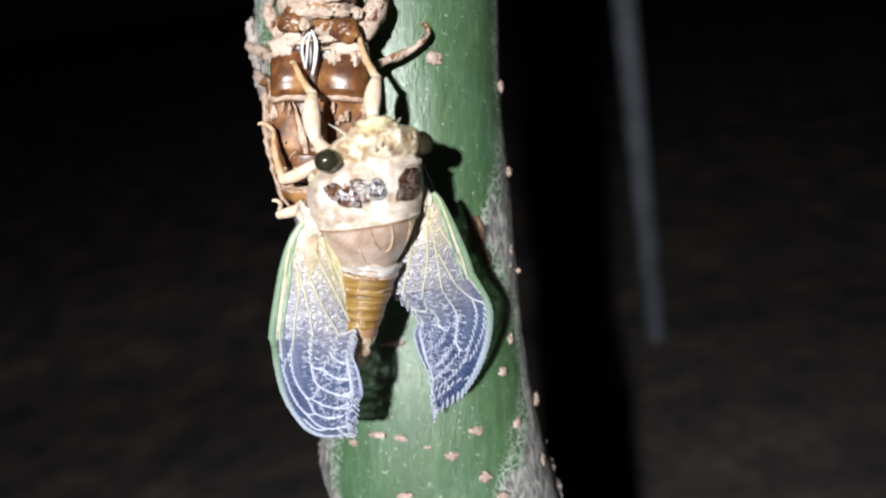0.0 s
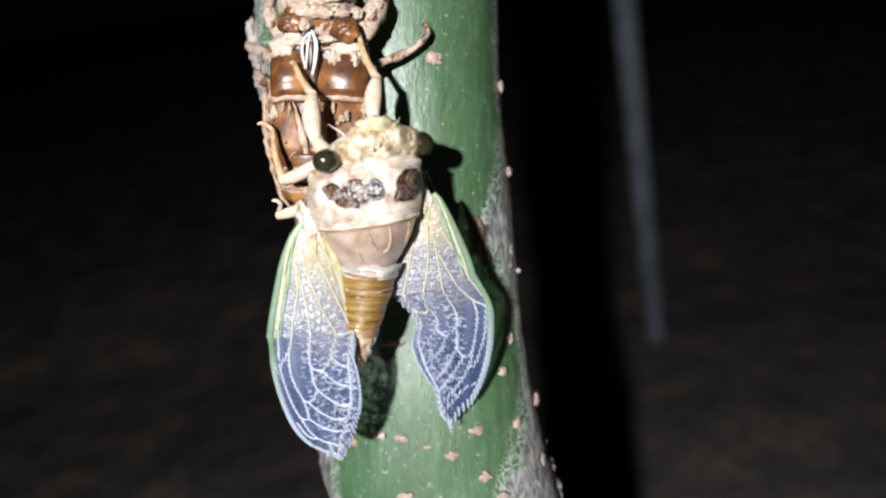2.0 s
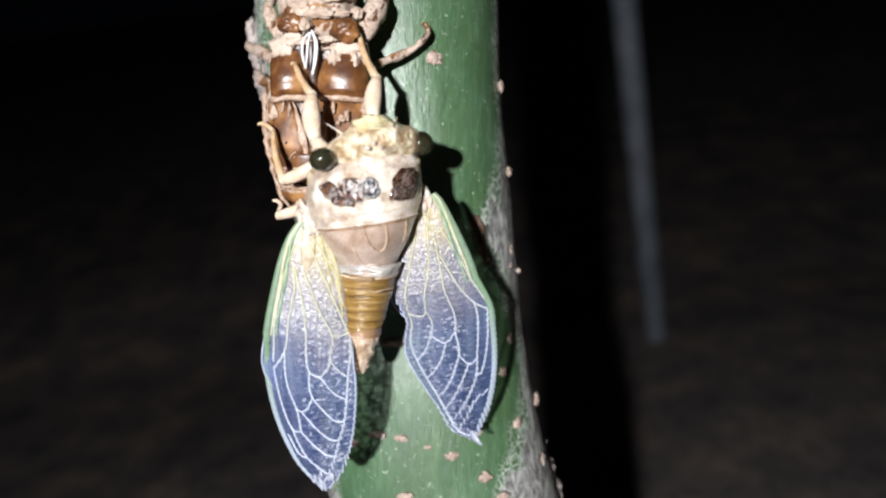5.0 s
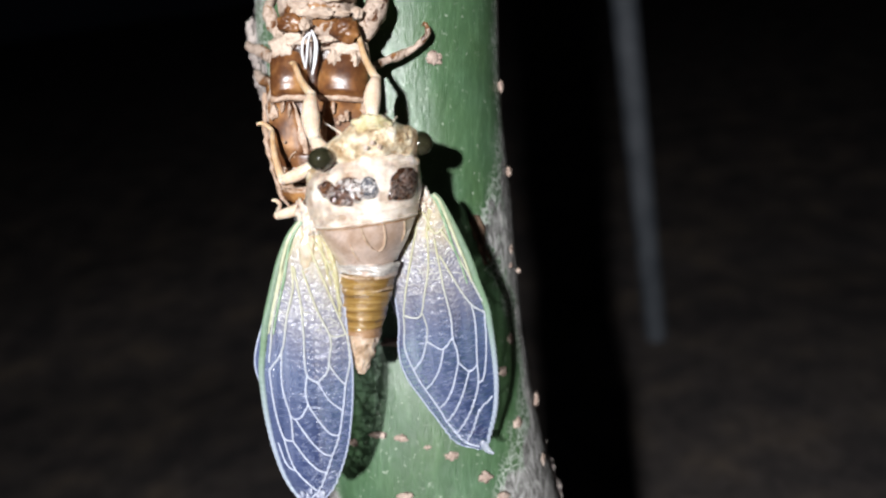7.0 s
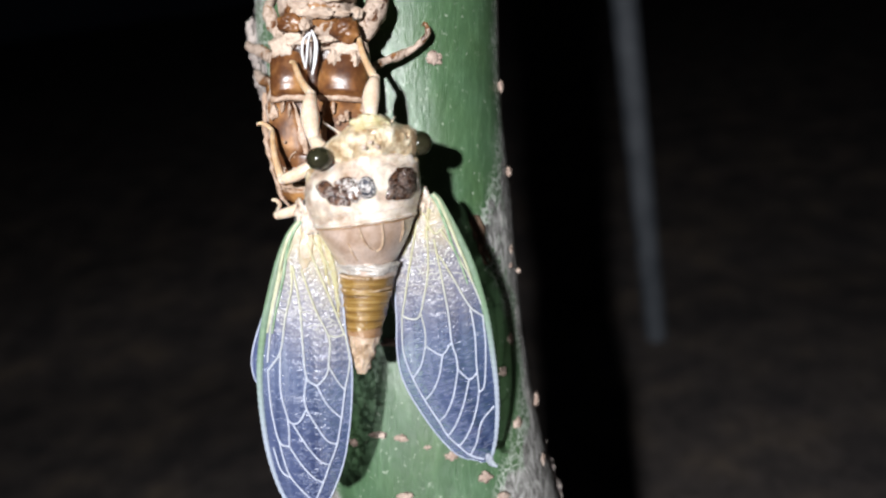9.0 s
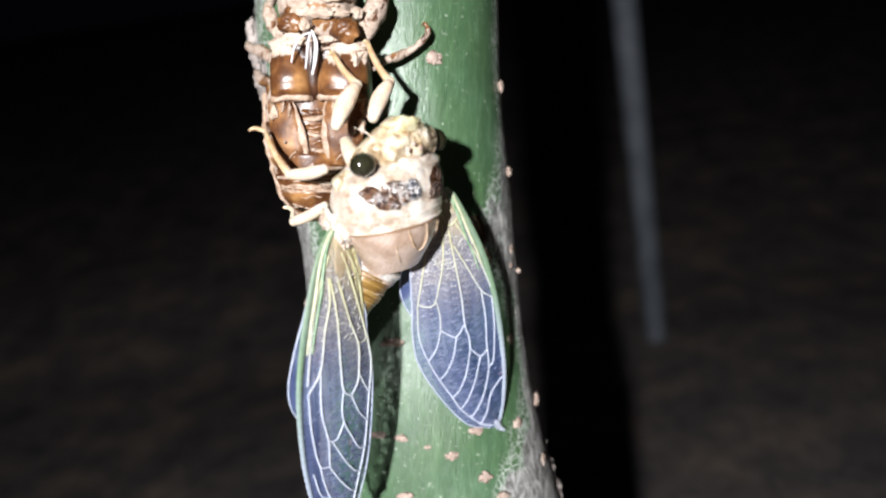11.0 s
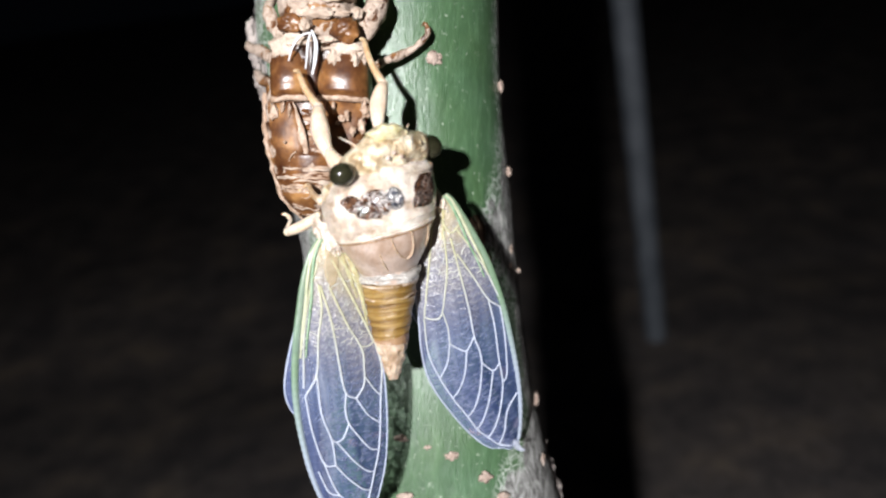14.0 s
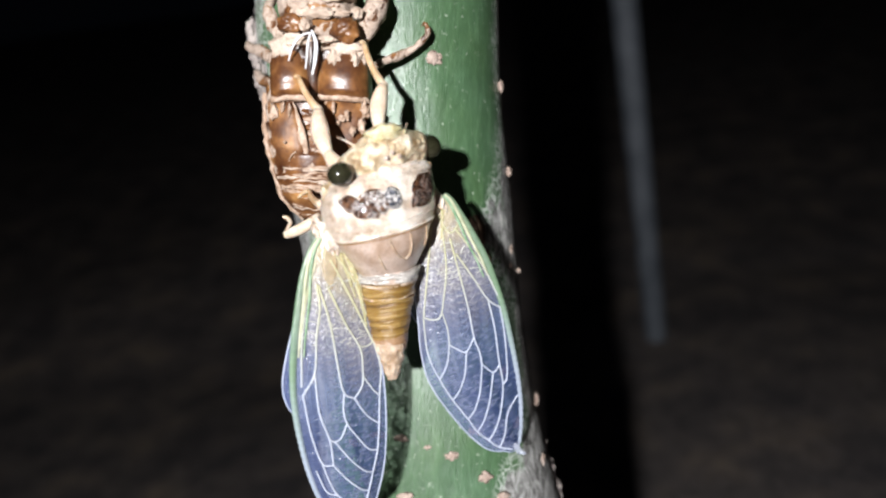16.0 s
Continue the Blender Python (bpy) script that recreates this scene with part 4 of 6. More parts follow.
    for i, (a, b) in enumerate(zip(cuts, cuts[1:])):
        amp = random.uniform(0.06, 0.24)
        lift = lambda w, q, a=a, b=b, amp=amp: 0.02 + amp * ((zb(a) - q) / (zb(a) - zb(b))) ** 1.5 + 0.16 * noise.noise(Vector((w * 4, q * 0.9, 3)))
        bm = belly.mesh(5, 44, lift, zb(a) + 0.3, zb(b))
        lean = random.uniform(-0.13, 0.13)
        for v in bm.verts:
            x, y, hw, hd = belly.at(v.co.z)
            v.co.z -= 0.55 * (y - v.co.y) / hd - lean * (v.co.x - x) + 0.12 * noise.noise(Vector((v.co.x * 0.8, i * 3.0, 1)))
        ABDOMEN.append(part("abdomen_ring", bm, (BELT if i == len(cuts) - 2 else GOLD) if i > 0 else PINK, CICADA, "golden-brown ring of the abdomen" if i > 0 else "pinkish ring at the waist"))
    for y, k, mat in ((463, 0.42, SILVER), (469, 0.36, SILVER), (475, 0.3, SILVER), (482, 0.2, TIPSKIN), (505, 0.15, TIPSKIN)):
        path = [belly.point(w, zb(y) - 0.7 * math.cos(w), 0.1) for w in np.linspace(-1.5, 1.5, 40)]
        ABDOMEN.append(part("fold", worn(tube(path, [k * 0.7, k, k * 0.8, k * 1.1, k * 0.6], 10), 0.4 if y < 480 else 0.16, 0.55), mat, CICADA, "crumpled pale fold at the waist" if y < 500 else ""))
    ABDOMEN.append(part("abdomen_tip", belly.mesh(24, 36, lambda w, q: 0.4 * noise.noise(Vector((w * 3.4, q * 1.1, 5))) + 0.2 * noise.noise(Vector((w * 8, q * 2.2, 5))), zb(588), zb(664)), TIPSKIN, CICADA, "pale crumpled tip of the abdomen"))
    # soft bases of the wings
    for p, s in (((-18.64, 95.20, 4.33), (1.0, 0.9, 1.7)), ((-17.79, 94.80, 3.47), (1.2, 0.8, 1.9)), ((-16.83, 95.00, 3.32), (0.8, 0.7, 1.8)), ((-19.27, 95.60, 5.36), (0.9, 0.9, 1.5)), ((-2.82, 96.50, 6.98), (0.9, 0.9, 1.6)), ((-2.19, 96.30, 6.18), (0.7, 0.7, 1.4))):
        part("wing_root", blob(p, s, None, 0.9, 0.6, 4), CREAM, CICADA, "pale crumpled wing root")


build_body()


# ---- legs of the cicada: each an upper leg with its shin, built along -z from the joint ----
def bone(name, length, radii, mat, parent, label, toe=0.0):
    bm = bmesh.new()
    path = [Vector((0.05 * length * math.sin(3.1 * i / 10), 0, -length * i / 10)) for i in range(11)]
    tube(path, radii, 12, bm)
    blob(path[0], [radii[0] * 1.02] * 3, bm)
    blob(path[-1], [radii[-1] * 1.04] * 3, bm)
    if toe:
        end = path[-1]
        tube(smooth_path([end, end + Vector((0.25, 0, -0.4)) * toe, end + Vector((0.6, 0, -0.78)) * toe, end + Vector((0.95, 0, -0.85)) * toe, end + Vector((1.02, -0.1, -0.7)) * toe], 4), [radii[-1], 0.34, 0.3, 0.24, 0.08], 8, bm)
    for v in bm.verts:
        v.co *= MM
    bmesh.ops.recalc_face_normals(bm, faces=bm.faces)
    for f in bm.faces:
        f.smooth = True
    me = bpy.data.meshes.new(name)
    bm.to_mesh(me)
    bm.free()
    me.materials.append(mat)
    ob = new(name, me)
    ob.parent = parent
    ob["label"] = label
    return ob


LEGS = {}
HIPS = {}


def build_legs():
    for key, name, la, ra, lb, rb, toe in (("front_a", "front_leg", 6.9, [0.75, 1.15, 1.35, 1.15, 0.7], 6.2, [0.62, 0.5, 0.45, 0.35], 0.45), ("front_b", "front_leg", 6.2, [0.8, 1.1, 1.25, 1.1, 0.7], 7.4, [0.62, 0.5, 0.45, 0.35], 0.45),
                                      ("middle", "middle_leg", 5.0, [0.75, 0.95, 0.9, 0.7], 7.8, [0.6, 0.5, 0.42, 0.3], 1.9), ("hind", "hind_leg", 5.0, [0.6, 0.8, 0.8, 0.65], 2.2, [0.45, 0.36, 0.28], 1.3)):
        upper = bone(name, la, ra, LEG, CICADA, "ivory thickened upper leg")
        shin = bone("shin", lb, rb, TIBIA if key != "hind" else LEG, upper, "thin amber shin" if key != "hind" else "thin ivory shin", toe)
        LEGS[key] = (upper, shin)
    HIPS["front_a"] = bone("hip", 4.0, [1.5, 1.35, 1.1, 0.8], LEG, CICADA, "pale hip joint")


build_legs()


# ---- wings: a stiff base and a row of rigid folds that open out ----
class Wing:
    def __init__(self, root, tip, hinge, lead, trail, folds, edge_out, grow=1.0):
        self.root = Vector(root)
        self.axis = (Vector(tip) - self.root)
        self.length = self.axis.length
        self.axis.normalize()
        side = Vector((1, 0, 0))
        self.normal = side.cross(self.axis).normalized()
        if self.normal.y > 0:
            self.normal = -self.normal
        self.side = self.axis.cross(self.normal).normalized()
        if self.side.x < 0:
            self.side = -self.side
        self.grow, self.knee = 1.0, 0.0
        self.grow, self.knee = grow, self.uv(hinge)[0]
        self.lead = self.curve(lead)
        self.trail = self.curve(trail)
        h = self.uv(hinge)[0]
        end = max(self.lead[-1][0], self.trail[-1][0])
        self.cuts = [0.0] + [h + (end - h) * i / folds for i in range(folds + 1)]
        self.end = end
        self.out = edge_out
        self.roll = 1 if edge_out > 0 else -1
        self.shapes = []

    def uv(self, p):
        """Along and across; the place is slid along its sight line into the plane of the wing."""
        p = Vector(p)
        k = self.root.dot(self.normal) / p.dot(self.normal)
        d = p * k - self.root
        u = d.dot(self.axis)
        return (self.knee + (u - self.knee) * self.grow if u > self.knee else u), d.dot(self.side)

    def curve(self, pts):
        flat = [Vector((*self.uv(p), 0)) for p in pts]
        return [(v.x, v.y) for v in smooth_path(flat, 8)]

    def bounds(self, u):
        f = lambda c: float(np.interp(u, *zip(*sorted(c))))
        return f(self.lead), f(self.trail)

    def place(self, u, v, lift=0.0):
        """A gentle arch across and along the wing."""
        a, b = self.bounds(u)
        m, h = (a + b) / 2, max(abs(b - a) / 2, 0.05)
        arch = 0.9 * (1 - min(1.0, ((v - m) / h) ** 2)) * min(1.0, h / 4)
        return self.root + self.axis * u + self.side * v + self.normal * (arch + lift)

    def fore(self, u):
        return np.array((u, self.bounds(u)[0]))

    def middle(self, u):
        a, b = self.bounds(min(max(u, 0.0), self.end - 0.3))
        return (a + b) / 2


def reach(w, q):
    """How far out a place is: the clear film starts sooner along the leading edge."""
    u, v = (q - w.root).dot(w.axis), (q - w.root).dot(w.side)
    a, b = w.bounds(u)
    across = min(1.0, max(0.0, (v - a) / (b - a if abs(b - a) > 0.1 else 0.1)))
    return u / w.length + 0.10 * (1 - across) * min(1.0, u / 9)


WRINKLES = []


def build_wing(w, name, veins, seed):
    """Returns the parts from base to tip."""
    made = []
    last = len(w.cuts) - 2
    for i in range(last + 1):
        u0, u1 = w.cuts[i], w.cuts[i + 1]
        bm = bmesh.new()
        nu, nv = (26 if i == 0 else 4), 22
        rows = []
        for a in range(nu + 1):
            u = min(u0 + (u1 + (0.1 if i else 0.0) - u0) * a / nu, w.end)
            lo, hi = w.bounds(u)
            row = []
            for b in range(nv + 1):
                v = lo + (hi - lo) * b / nv
                r = 0.12 * noise.noise(Vector((u * 0.8, v * 0.8, seed))) + 0.07 * noise.noise(Vector((u * 2.2, v * 2.2, seed)))
                row.append(bm.verts.new(w.place(u, v, r)))
            rows.append(row)
        for r0, r1 in zip(rows, rows[1:]):
            for b in range(nv):
                bm.faces.new((r0[b], r0[b + 1], r1[b + 1], r1[b]))
        pivot = w.root if i == 0 else w.place(u0, w.middle(u0)) - w.normal * 0.0
        panel = part(name if i == 0 else "wing_fold", bm, FILM, CICADA, "milky base of the wing with green edge" if i == 0 else "clear bluish fold of the wing with white veins", pivot)
        attribute(panel, "along", lambda q: reach(w, q))
        made.append(panel)
        # leading edge
        us = np.linspace(u0, u1, 30 if i == 0 else 6)
        spare = (0.8 - 0.6 * i / last) * (u1 - u0) if 0 < i < last else 0.0
        edge = [w.place(u, w.bounds(u)[0] + w.out * 0.25, 0.05) for u in np.linspace(u0 - spare, u1 + spare, len(us))]
        thick = lambda u: 0.36 + 0.2 * math.sin(min(1.0, u / w.cuts[1]) * 1.57) - 0.22 * max(0.0, (u - w.cuts[1]) / (w.end - w.cuts[1]))
        attribute(part("leading_edge", tube(edge, [thick(u) * (1 if i == 0 else (0.25, 0.8, 1, 1, 0.8, 0.25)[k]) for k, u in enumerate(us)], 8, None, 0.6), EDGE, panel), "along", lambda q: reach(w, q))
        if i == 0:
            for off, mat, rr in ((0.9, YELLOWVEIN, 0.26), (1.6, COSTA, 0.22)):
                line = [w.place(u, w.bounds(u)[0] + w.out * off * min(1, 0.35 + u / 12), 0.12) for u in us]
                part("vein", tube(line, [rr, rr, rr * 0.8, 0.12], 7), mat, panel)
        edge = [w.place(u, w.bounds(u)[1], 0.02) for u in us]
        part("trailing_edge", tube(edge, [0.14, 0.14], 6), PALEVEIN, panel)
        # veins that cross this piece
        for pts, r in veins:
            run = []
            path = smooth_path([Vector((*w.uv(p), 0)) for p in pts], 8)
            dense = []
            for p, q in zip(path, path[1:]):
                dense += [p.lerp(q, k / 4) for k in range(4)]
            dense.append(path[-1])
            for p in dense + [None]:
                if p is not None and (u0 - 0.14 <= p.x <= u1 + 0.14):
                    run.append(w.place(p.x, p.y, 0.1))
                    continue
                if len(run) > 1:
                    attribute(part("vein", tube(run[::2] + [run[-1]] if len(run) % 2 == 0 else run[::2], [r * 0.78, r * 0.78], 6), VEIN, panel), "along", lambda q: reach(w, q))
                run = []
        # fine crumples in the film, denser towards the trailing edge and the tip
        rng = random.Random(int(seed * 100) + i)
        bm = bmesh.new()
        outer = i / last
        for k in range(60 if i == 0 else int(6 + 5 * outer) + (16 if w.out > 0 and i > last - 3 else 0)):
            u = rng.uniform(u0 + (u1 - u0) * (0.3 if i == 0 else 0.05), u1 - 0.05 * (u1 - u0))
            lo, hi = w.bounds(u)
            if abs(hi - lo) < 1.2:
                continue
            f = 1 - 0.94 * rng.random() ** (1.0 if i == 0 else 1.35)
            v = lo + (hi - lo) * min(0.97, max(0.12, f))
            a = rng.uniform(0, 6.28)
            size = rng.uniform(0.25, 0.6)
            path = [(u, v)]
            for step in range(3):
                a += rng.uniform(-0.9, 0.9)
                path.append((path[-1][0] + math.cos(a) * size * 0.6, path[-1][1] + math.sin(a) * size))
            line = []
            for p, q in path:
                p = min(max(p, u0), u1)
                a0, b0 = sorted(w.bounds(p))
                line.append(w.place(p, min(max(q, a0 + 0.2), max(b0 - 0.2, a0 + 0.2)), 0.1 if i else 0.12))
            tube(line, [0.03, rng.uniform(0.06, 0.11) if i == 0 else rng.uniform(0.05, 0.085), 0.06, 0.03], 5, bm)
        if i == last and w.out < 0:
            lo, hi = w.bounds(w.end - 0.6)
            m = lo + 0.25 * (hi - lo)
            curl = smooth_path([w.place(w.end - 1.6, m, 0.0), w.place(w.end - 0.6, m, 0.15), w.place(w.end - 0.6, m, 0.25) + w.axis * 0.9 + w.side * 0.35, w.place(w.end - 0.6, m, 0.4) + w.axis * 1.5 + w.side * 1.1], 5)
            part("curled_tip", worn(tube(curl, [0.3, 0.6, 0.5, 0.25], 9, None, 0.6), 0.15, 1.2), WRINKLE, panel, "small white curl at the wing tip")
        if i == last and w.out > 0:
            bt = bmesh.new()
            for k in range(16):
                u = w.end - rng.uniform(0.3, 2.6)
                lo, hi = w.bounds(u)
                blob(w.place(u, lo + (hi - lo) * rng.uniform(0.1, 0.9), 0.1), (rng.uniform(0.2, 0.5), 0.2, rng.uniform(0.3, 0.7)), bt, 0.6, 0.9, 2)
            part("crumpled_tip", bt, WRINKLE, panel, "white crumpled wing tip")
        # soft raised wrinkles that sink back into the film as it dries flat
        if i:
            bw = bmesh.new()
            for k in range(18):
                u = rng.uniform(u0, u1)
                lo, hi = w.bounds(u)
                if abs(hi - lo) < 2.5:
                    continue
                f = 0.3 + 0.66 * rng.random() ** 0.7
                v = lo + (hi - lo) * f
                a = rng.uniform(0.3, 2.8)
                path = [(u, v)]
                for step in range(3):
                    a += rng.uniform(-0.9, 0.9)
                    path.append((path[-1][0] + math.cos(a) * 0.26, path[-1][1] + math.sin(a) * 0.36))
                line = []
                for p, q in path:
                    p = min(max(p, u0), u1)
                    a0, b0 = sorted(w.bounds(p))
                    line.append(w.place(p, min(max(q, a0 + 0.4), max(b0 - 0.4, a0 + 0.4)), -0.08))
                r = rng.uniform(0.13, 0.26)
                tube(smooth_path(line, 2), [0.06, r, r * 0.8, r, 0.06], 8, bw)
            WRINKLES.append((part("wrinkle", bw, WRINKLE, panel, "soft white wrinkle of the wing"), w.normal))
        part("film_crumple", bm, CRUMPLE if i else CREAMCRUMPLE, panel, "fine whitish crumples in the film")
    return made


WING_A = Wing((-18.45, 95.00, 3.78), (-19.62, 101.00, -38.08), (-19.31, 97.40, -11.79),
              [(-19.45, 95.00, 4.32), (-21.15, 95.00, 2.24), (-22.54, 95.00, -1.08), (-23.78, 95.00, -6.10), (-24.70, 95.00, -10.73), (-25.24, 95.00, -15.36), (-25.24, 95.00, -19.22), (-24.86, 95.00, -23.47), (-24.24, 95.00, -27.33), (-23.16, 95.00, -31.19), (-21.69, 95.00, -34.28), (-19.61, 95.00, -36.20)],
              [(-17.29, 95.00, 4.32), (-15.90, 95.00, 2.01), (-14.82, 95.00, -0.31), (-14.05, 95.00, -3.78), (-13.59, 95.00, -8.03), (-13.20, 95.00, -11.89), (-12.51, 95.00, -15.36), (-12.43, 95.00, -19.22), (-12.74, 95.00, -23.85), (-13.43, 95.00, -28.33), (-14.44, 95.00, -31.57), (-15.90, 95.00, -34.51), (-18.45, 95.00, -36.28)], 26, 1)
VEINS_A = [([(-20.61, 95.00, -2.08), (-20.53, 95.00, -5.33), (-21.38, 95.00, -9.19), (-22.08, 95.00, -13.82), (-23.85, 95.00, -16.52)], 0.2), ([(-22.08, 95.00, -13.82), (-22.00, 95.00, -19.22), (-21.00, 95.00, -23.24), (-20.84, 95.00, -26.71)], 0.18), ([(-23.85, 95.00, -16.52), (-23.39, 95.00, -21.54), (-22.31, 95.00, -26.02), (-20.84, 95.00, -26.71)], 0.18),
           ([(-20.38, 95.00, -2.24), (-19.38, 95.00, -7.64), (-18.91, 95.00, -13.82), (-18.45, 95.00, -17.29), (-17.06, 95.00, -18.45)], 0.19), ([(-18.45, 95.00, -17.29), (-18.76, 95.00, -19.61), (-18.45, 95.00, -21.54), (-17.29, 95.00, -23.62), (-15.75, 95.00, -25.86), (-14.44, 95.00, -26.48)], 0.17),
           ([(-17.06, 95.00, -18.45), (-15.75, 95.00, -16.91), (-15.44, 95.00, -14.59), (-15.52, 95.00, -11.89), (-17.29, 95.00, -8.03), (-19.22, 95.00, -2.62)], 0.18), ([(-15.52, 95.00, -15.75), (-14.36, 95.00, -17.83), (-13.35, 95.00, -19.14)], 0.15), ([(-18.45, 95.00, 0.85), (-16.52, 95.00, -3.78), (-14.82, 95.00, -8.03), (-13.43, 95.00, -11.66)], 0.2),
           ([(-15.52, 95.00, -11.66), (-14.44, 95.00, -11.89), (-13.35, 95.00, -11.50)], 0.15), ([(-18.45, 95.00, -21.54), (-19.45, 95.00, -23.24), (-20.38, 95.00, -23.54), (-21.00, 95.00, -23.08)], 0.16), ([(-17.06, 95.00, -18.45), (-15.59, 95.00, -21.15), (-13.82, 95.00, -22.93)], 0.16),
           ([(-20.38, 95.00, -23.54), (-18.45, 95.00, -26.56), (-16.67, 95.00, -28.64), (-15.44, 95.00, -29.26)], 0.16), ([(-20.84, 95.00, -26.71), (-19.22, 95.00, -29.03), (-17.45, 95.00, -30.96), (-16.29, 95.00, -31.57)], 0.16), ([(-22.31, 95.00, -26.02), (-21.54, 95.00, -28.87), (-20.61, 95.00, -30.96), (-18.45, 95.00, -33.27), (-17.60, 95.00, -34.04)], 0.16),
           ([(-23.16, 95.00, -26.94), (-22.08, 95.00, -30.03), (-20.61, 95.00, -30.96)], 0.15), ([(-13.35, 95.00, -11.66), (-12.74, 95.00, -15.36), (-13.35, 95.00, -19.22), (-13.82, 95.00, -22.93), (-14.44, 95.00, -26.48), (-15.44, 95.00, -29.26), (-16.29, 95.00, -31.57), (-17.45, 95.00, -34.04), (-19.22, 95.00, -35.43)], 0.17),
           ([(-17.83, 95.00, 1.62), (-15.44, 95.00, -2.62), (-14.05, 95.00, -7.64)], 0.16), ([(-20.38, 95.00, 0.85), (-22.08, 95.00, -3.78), (-23.24, 95.00, -9.19), (-23.93, 95.00, -15.36)], 0.2)]
WING_B = Wing((-2.11, 96.00, 7.49), (7.30, 107.00, -31.91), (-0.81, 99.60, -5.75),
              [(-2.11, 96.00, 8.27), (-0.47, 96.00, 7.10), (1.01, 96.00, 4.60), (2.50, 96.00, 1.64), (4.06, 96.00, -1.87), (5.30, 96.00, -5.62), (6.24, 96.00, -9.28), (7.02, 96.00, -13.96), (7.57, 96.00, -18.64), (7.72, 96.00, -22.15), (7.49, 96.00, -25.66), (6.94, 96.00, -28.24), (6.55, 96.00, -28.94)],
              [(-3.04, 96.00, 7.49), (-4.06, 96.00, 3.98), (-5.15, 96.00, 1.25), (-6.24, 96.00, -1.09), (-6.63, 96.00, -3.82), (-6.55, 96.00, -6.94), (-6.40, 96.00, -10.06), (-6.40, 96.00, -13.18), (-5.93, 96.00, -16.69), (-4.84, 96.00, -19.42), (-3.43, 96.00, -21.76), (-1.64, 96.00, -24.34), (0.31, 96.00, -26.68), (2.42, 96.00, -28.40), (5.15, 96.00, -29.02)], 28, -1, 1.08)
VEINS_B = [([(-0.31, 96.00, 2.81), (1.48, 96.00, 0.08), (3.74, 96.00, -3.82), (5.54, 96.00, -8.11)], 0.2), ([(-0.47, 96.00, -0.70), (1.64, 96.00, -4.21), (3.74, 96.00, -7.72), (5.46, 96.00, -9.05)], 0.19), ([(3.74, 96.00, -7.72), (4.37, 96.00, -11.62), (4.60, 96.00, -15.91), (4.91, 96.00, -19.42), (4.21, 96.00, -22.93), (3.20, 96.00, -25.27), (2.18, 96.00, -26.68)], 0.17),
           ([(-1.25, 96.00, 1.64), (-0.16, 96.00, -3.82), (0.70, 96.00, -8.50), (1.17, 96.00, -12.40), (1.79, 96.00, -14.35), (2.03, 96.00, -16.15)], 0.19), ([(1.17, 96.00, -12.40), (-0.08, 96.00, -14.12), (-1.33, 96.00, -13.65), (-2.42, 96.00, -12.95)], 0.16), ([(-0.08, 96.00, -14.12), (-0.55, 96.00, -17.08), (-1.48, 96.00, -19.27), (-2.50, 96.00, -20.52)], 0.16),
           ([(-2.42, 96.00, -12.95), (-2.96, 96.00, -15.52), (-4.13, 96.00, -17.55)], 0.16), ([(2.03, 96.00, -16.15), (3.59, 96.00, -17.47), (4.68, 96.00, -16.69)], 0.16), ([(2.03, 96.00, -16.15), (1.40, 96.00, -19.81), (0.47, 96.00, -22.15), (-0.55, 96.00, -23.40)], 0.16), ([(3.59, 96.00, -17.47), (2.73, 96.00, -21.14), (1.72, 96.00, -23.71), (0.70, 96.00, -25.35)], 0.16),
           ([(4.91, 96.00, -19.42), (5.69, 96.00, -18.25), (5.85, 96.00, -13.18), (5.46, 96.00, -9.05)], 0.16), ([(7.02, 96.00, -21.37), (5.30, 96.00, -23.32), (4.60, 96.00, -26.05), (3.74, 96.00, -27.93)], 0.16), ([(-5.69, 96.00, -9.28), (-5.46, 96.00, -13.96), (-4.13, 96.00, -17.55), (-2.50, 96.00, -20.52), (-0.55, 96.00, -23.40), (0.70, 96.00, -25.35), (2.18, 96.00, -26.68), (3.74, 96.00, -27.93), (5.62, 96.00, -28.55)], 0.17),
           ([(-2.26, 96.00, 3.20), (-2.03, 96.00, -2.26), (-2.57, 96.00, -6.16), (-3.28, 96.00, -8.97), (-4.37, 96.00, -9.44), (-5.69, 96.00, -9.05)], 0.18), ([(-3.04, 96.00, -8.66), (-2.50, 96.00, -10.84), (-2.42, 96.00, -12.95)], 0.16), ([(-3.67, 96.00, 3.20), (-4.60, 96.00, -2.26), (-5.62, 96.00, -8.97)], 0.2), ([(-2.81, 96.00, 5.15), (-1.25, 96.00, 2.42), (0.08, 96.00, 3.20)], 0.2)]
PARTS_A = build_wing(WING_A, "forewing", VEINS_A, 1.0)
PARTS_B = build_wing(WING_B, "forewing", VEINS_B, 5.0)


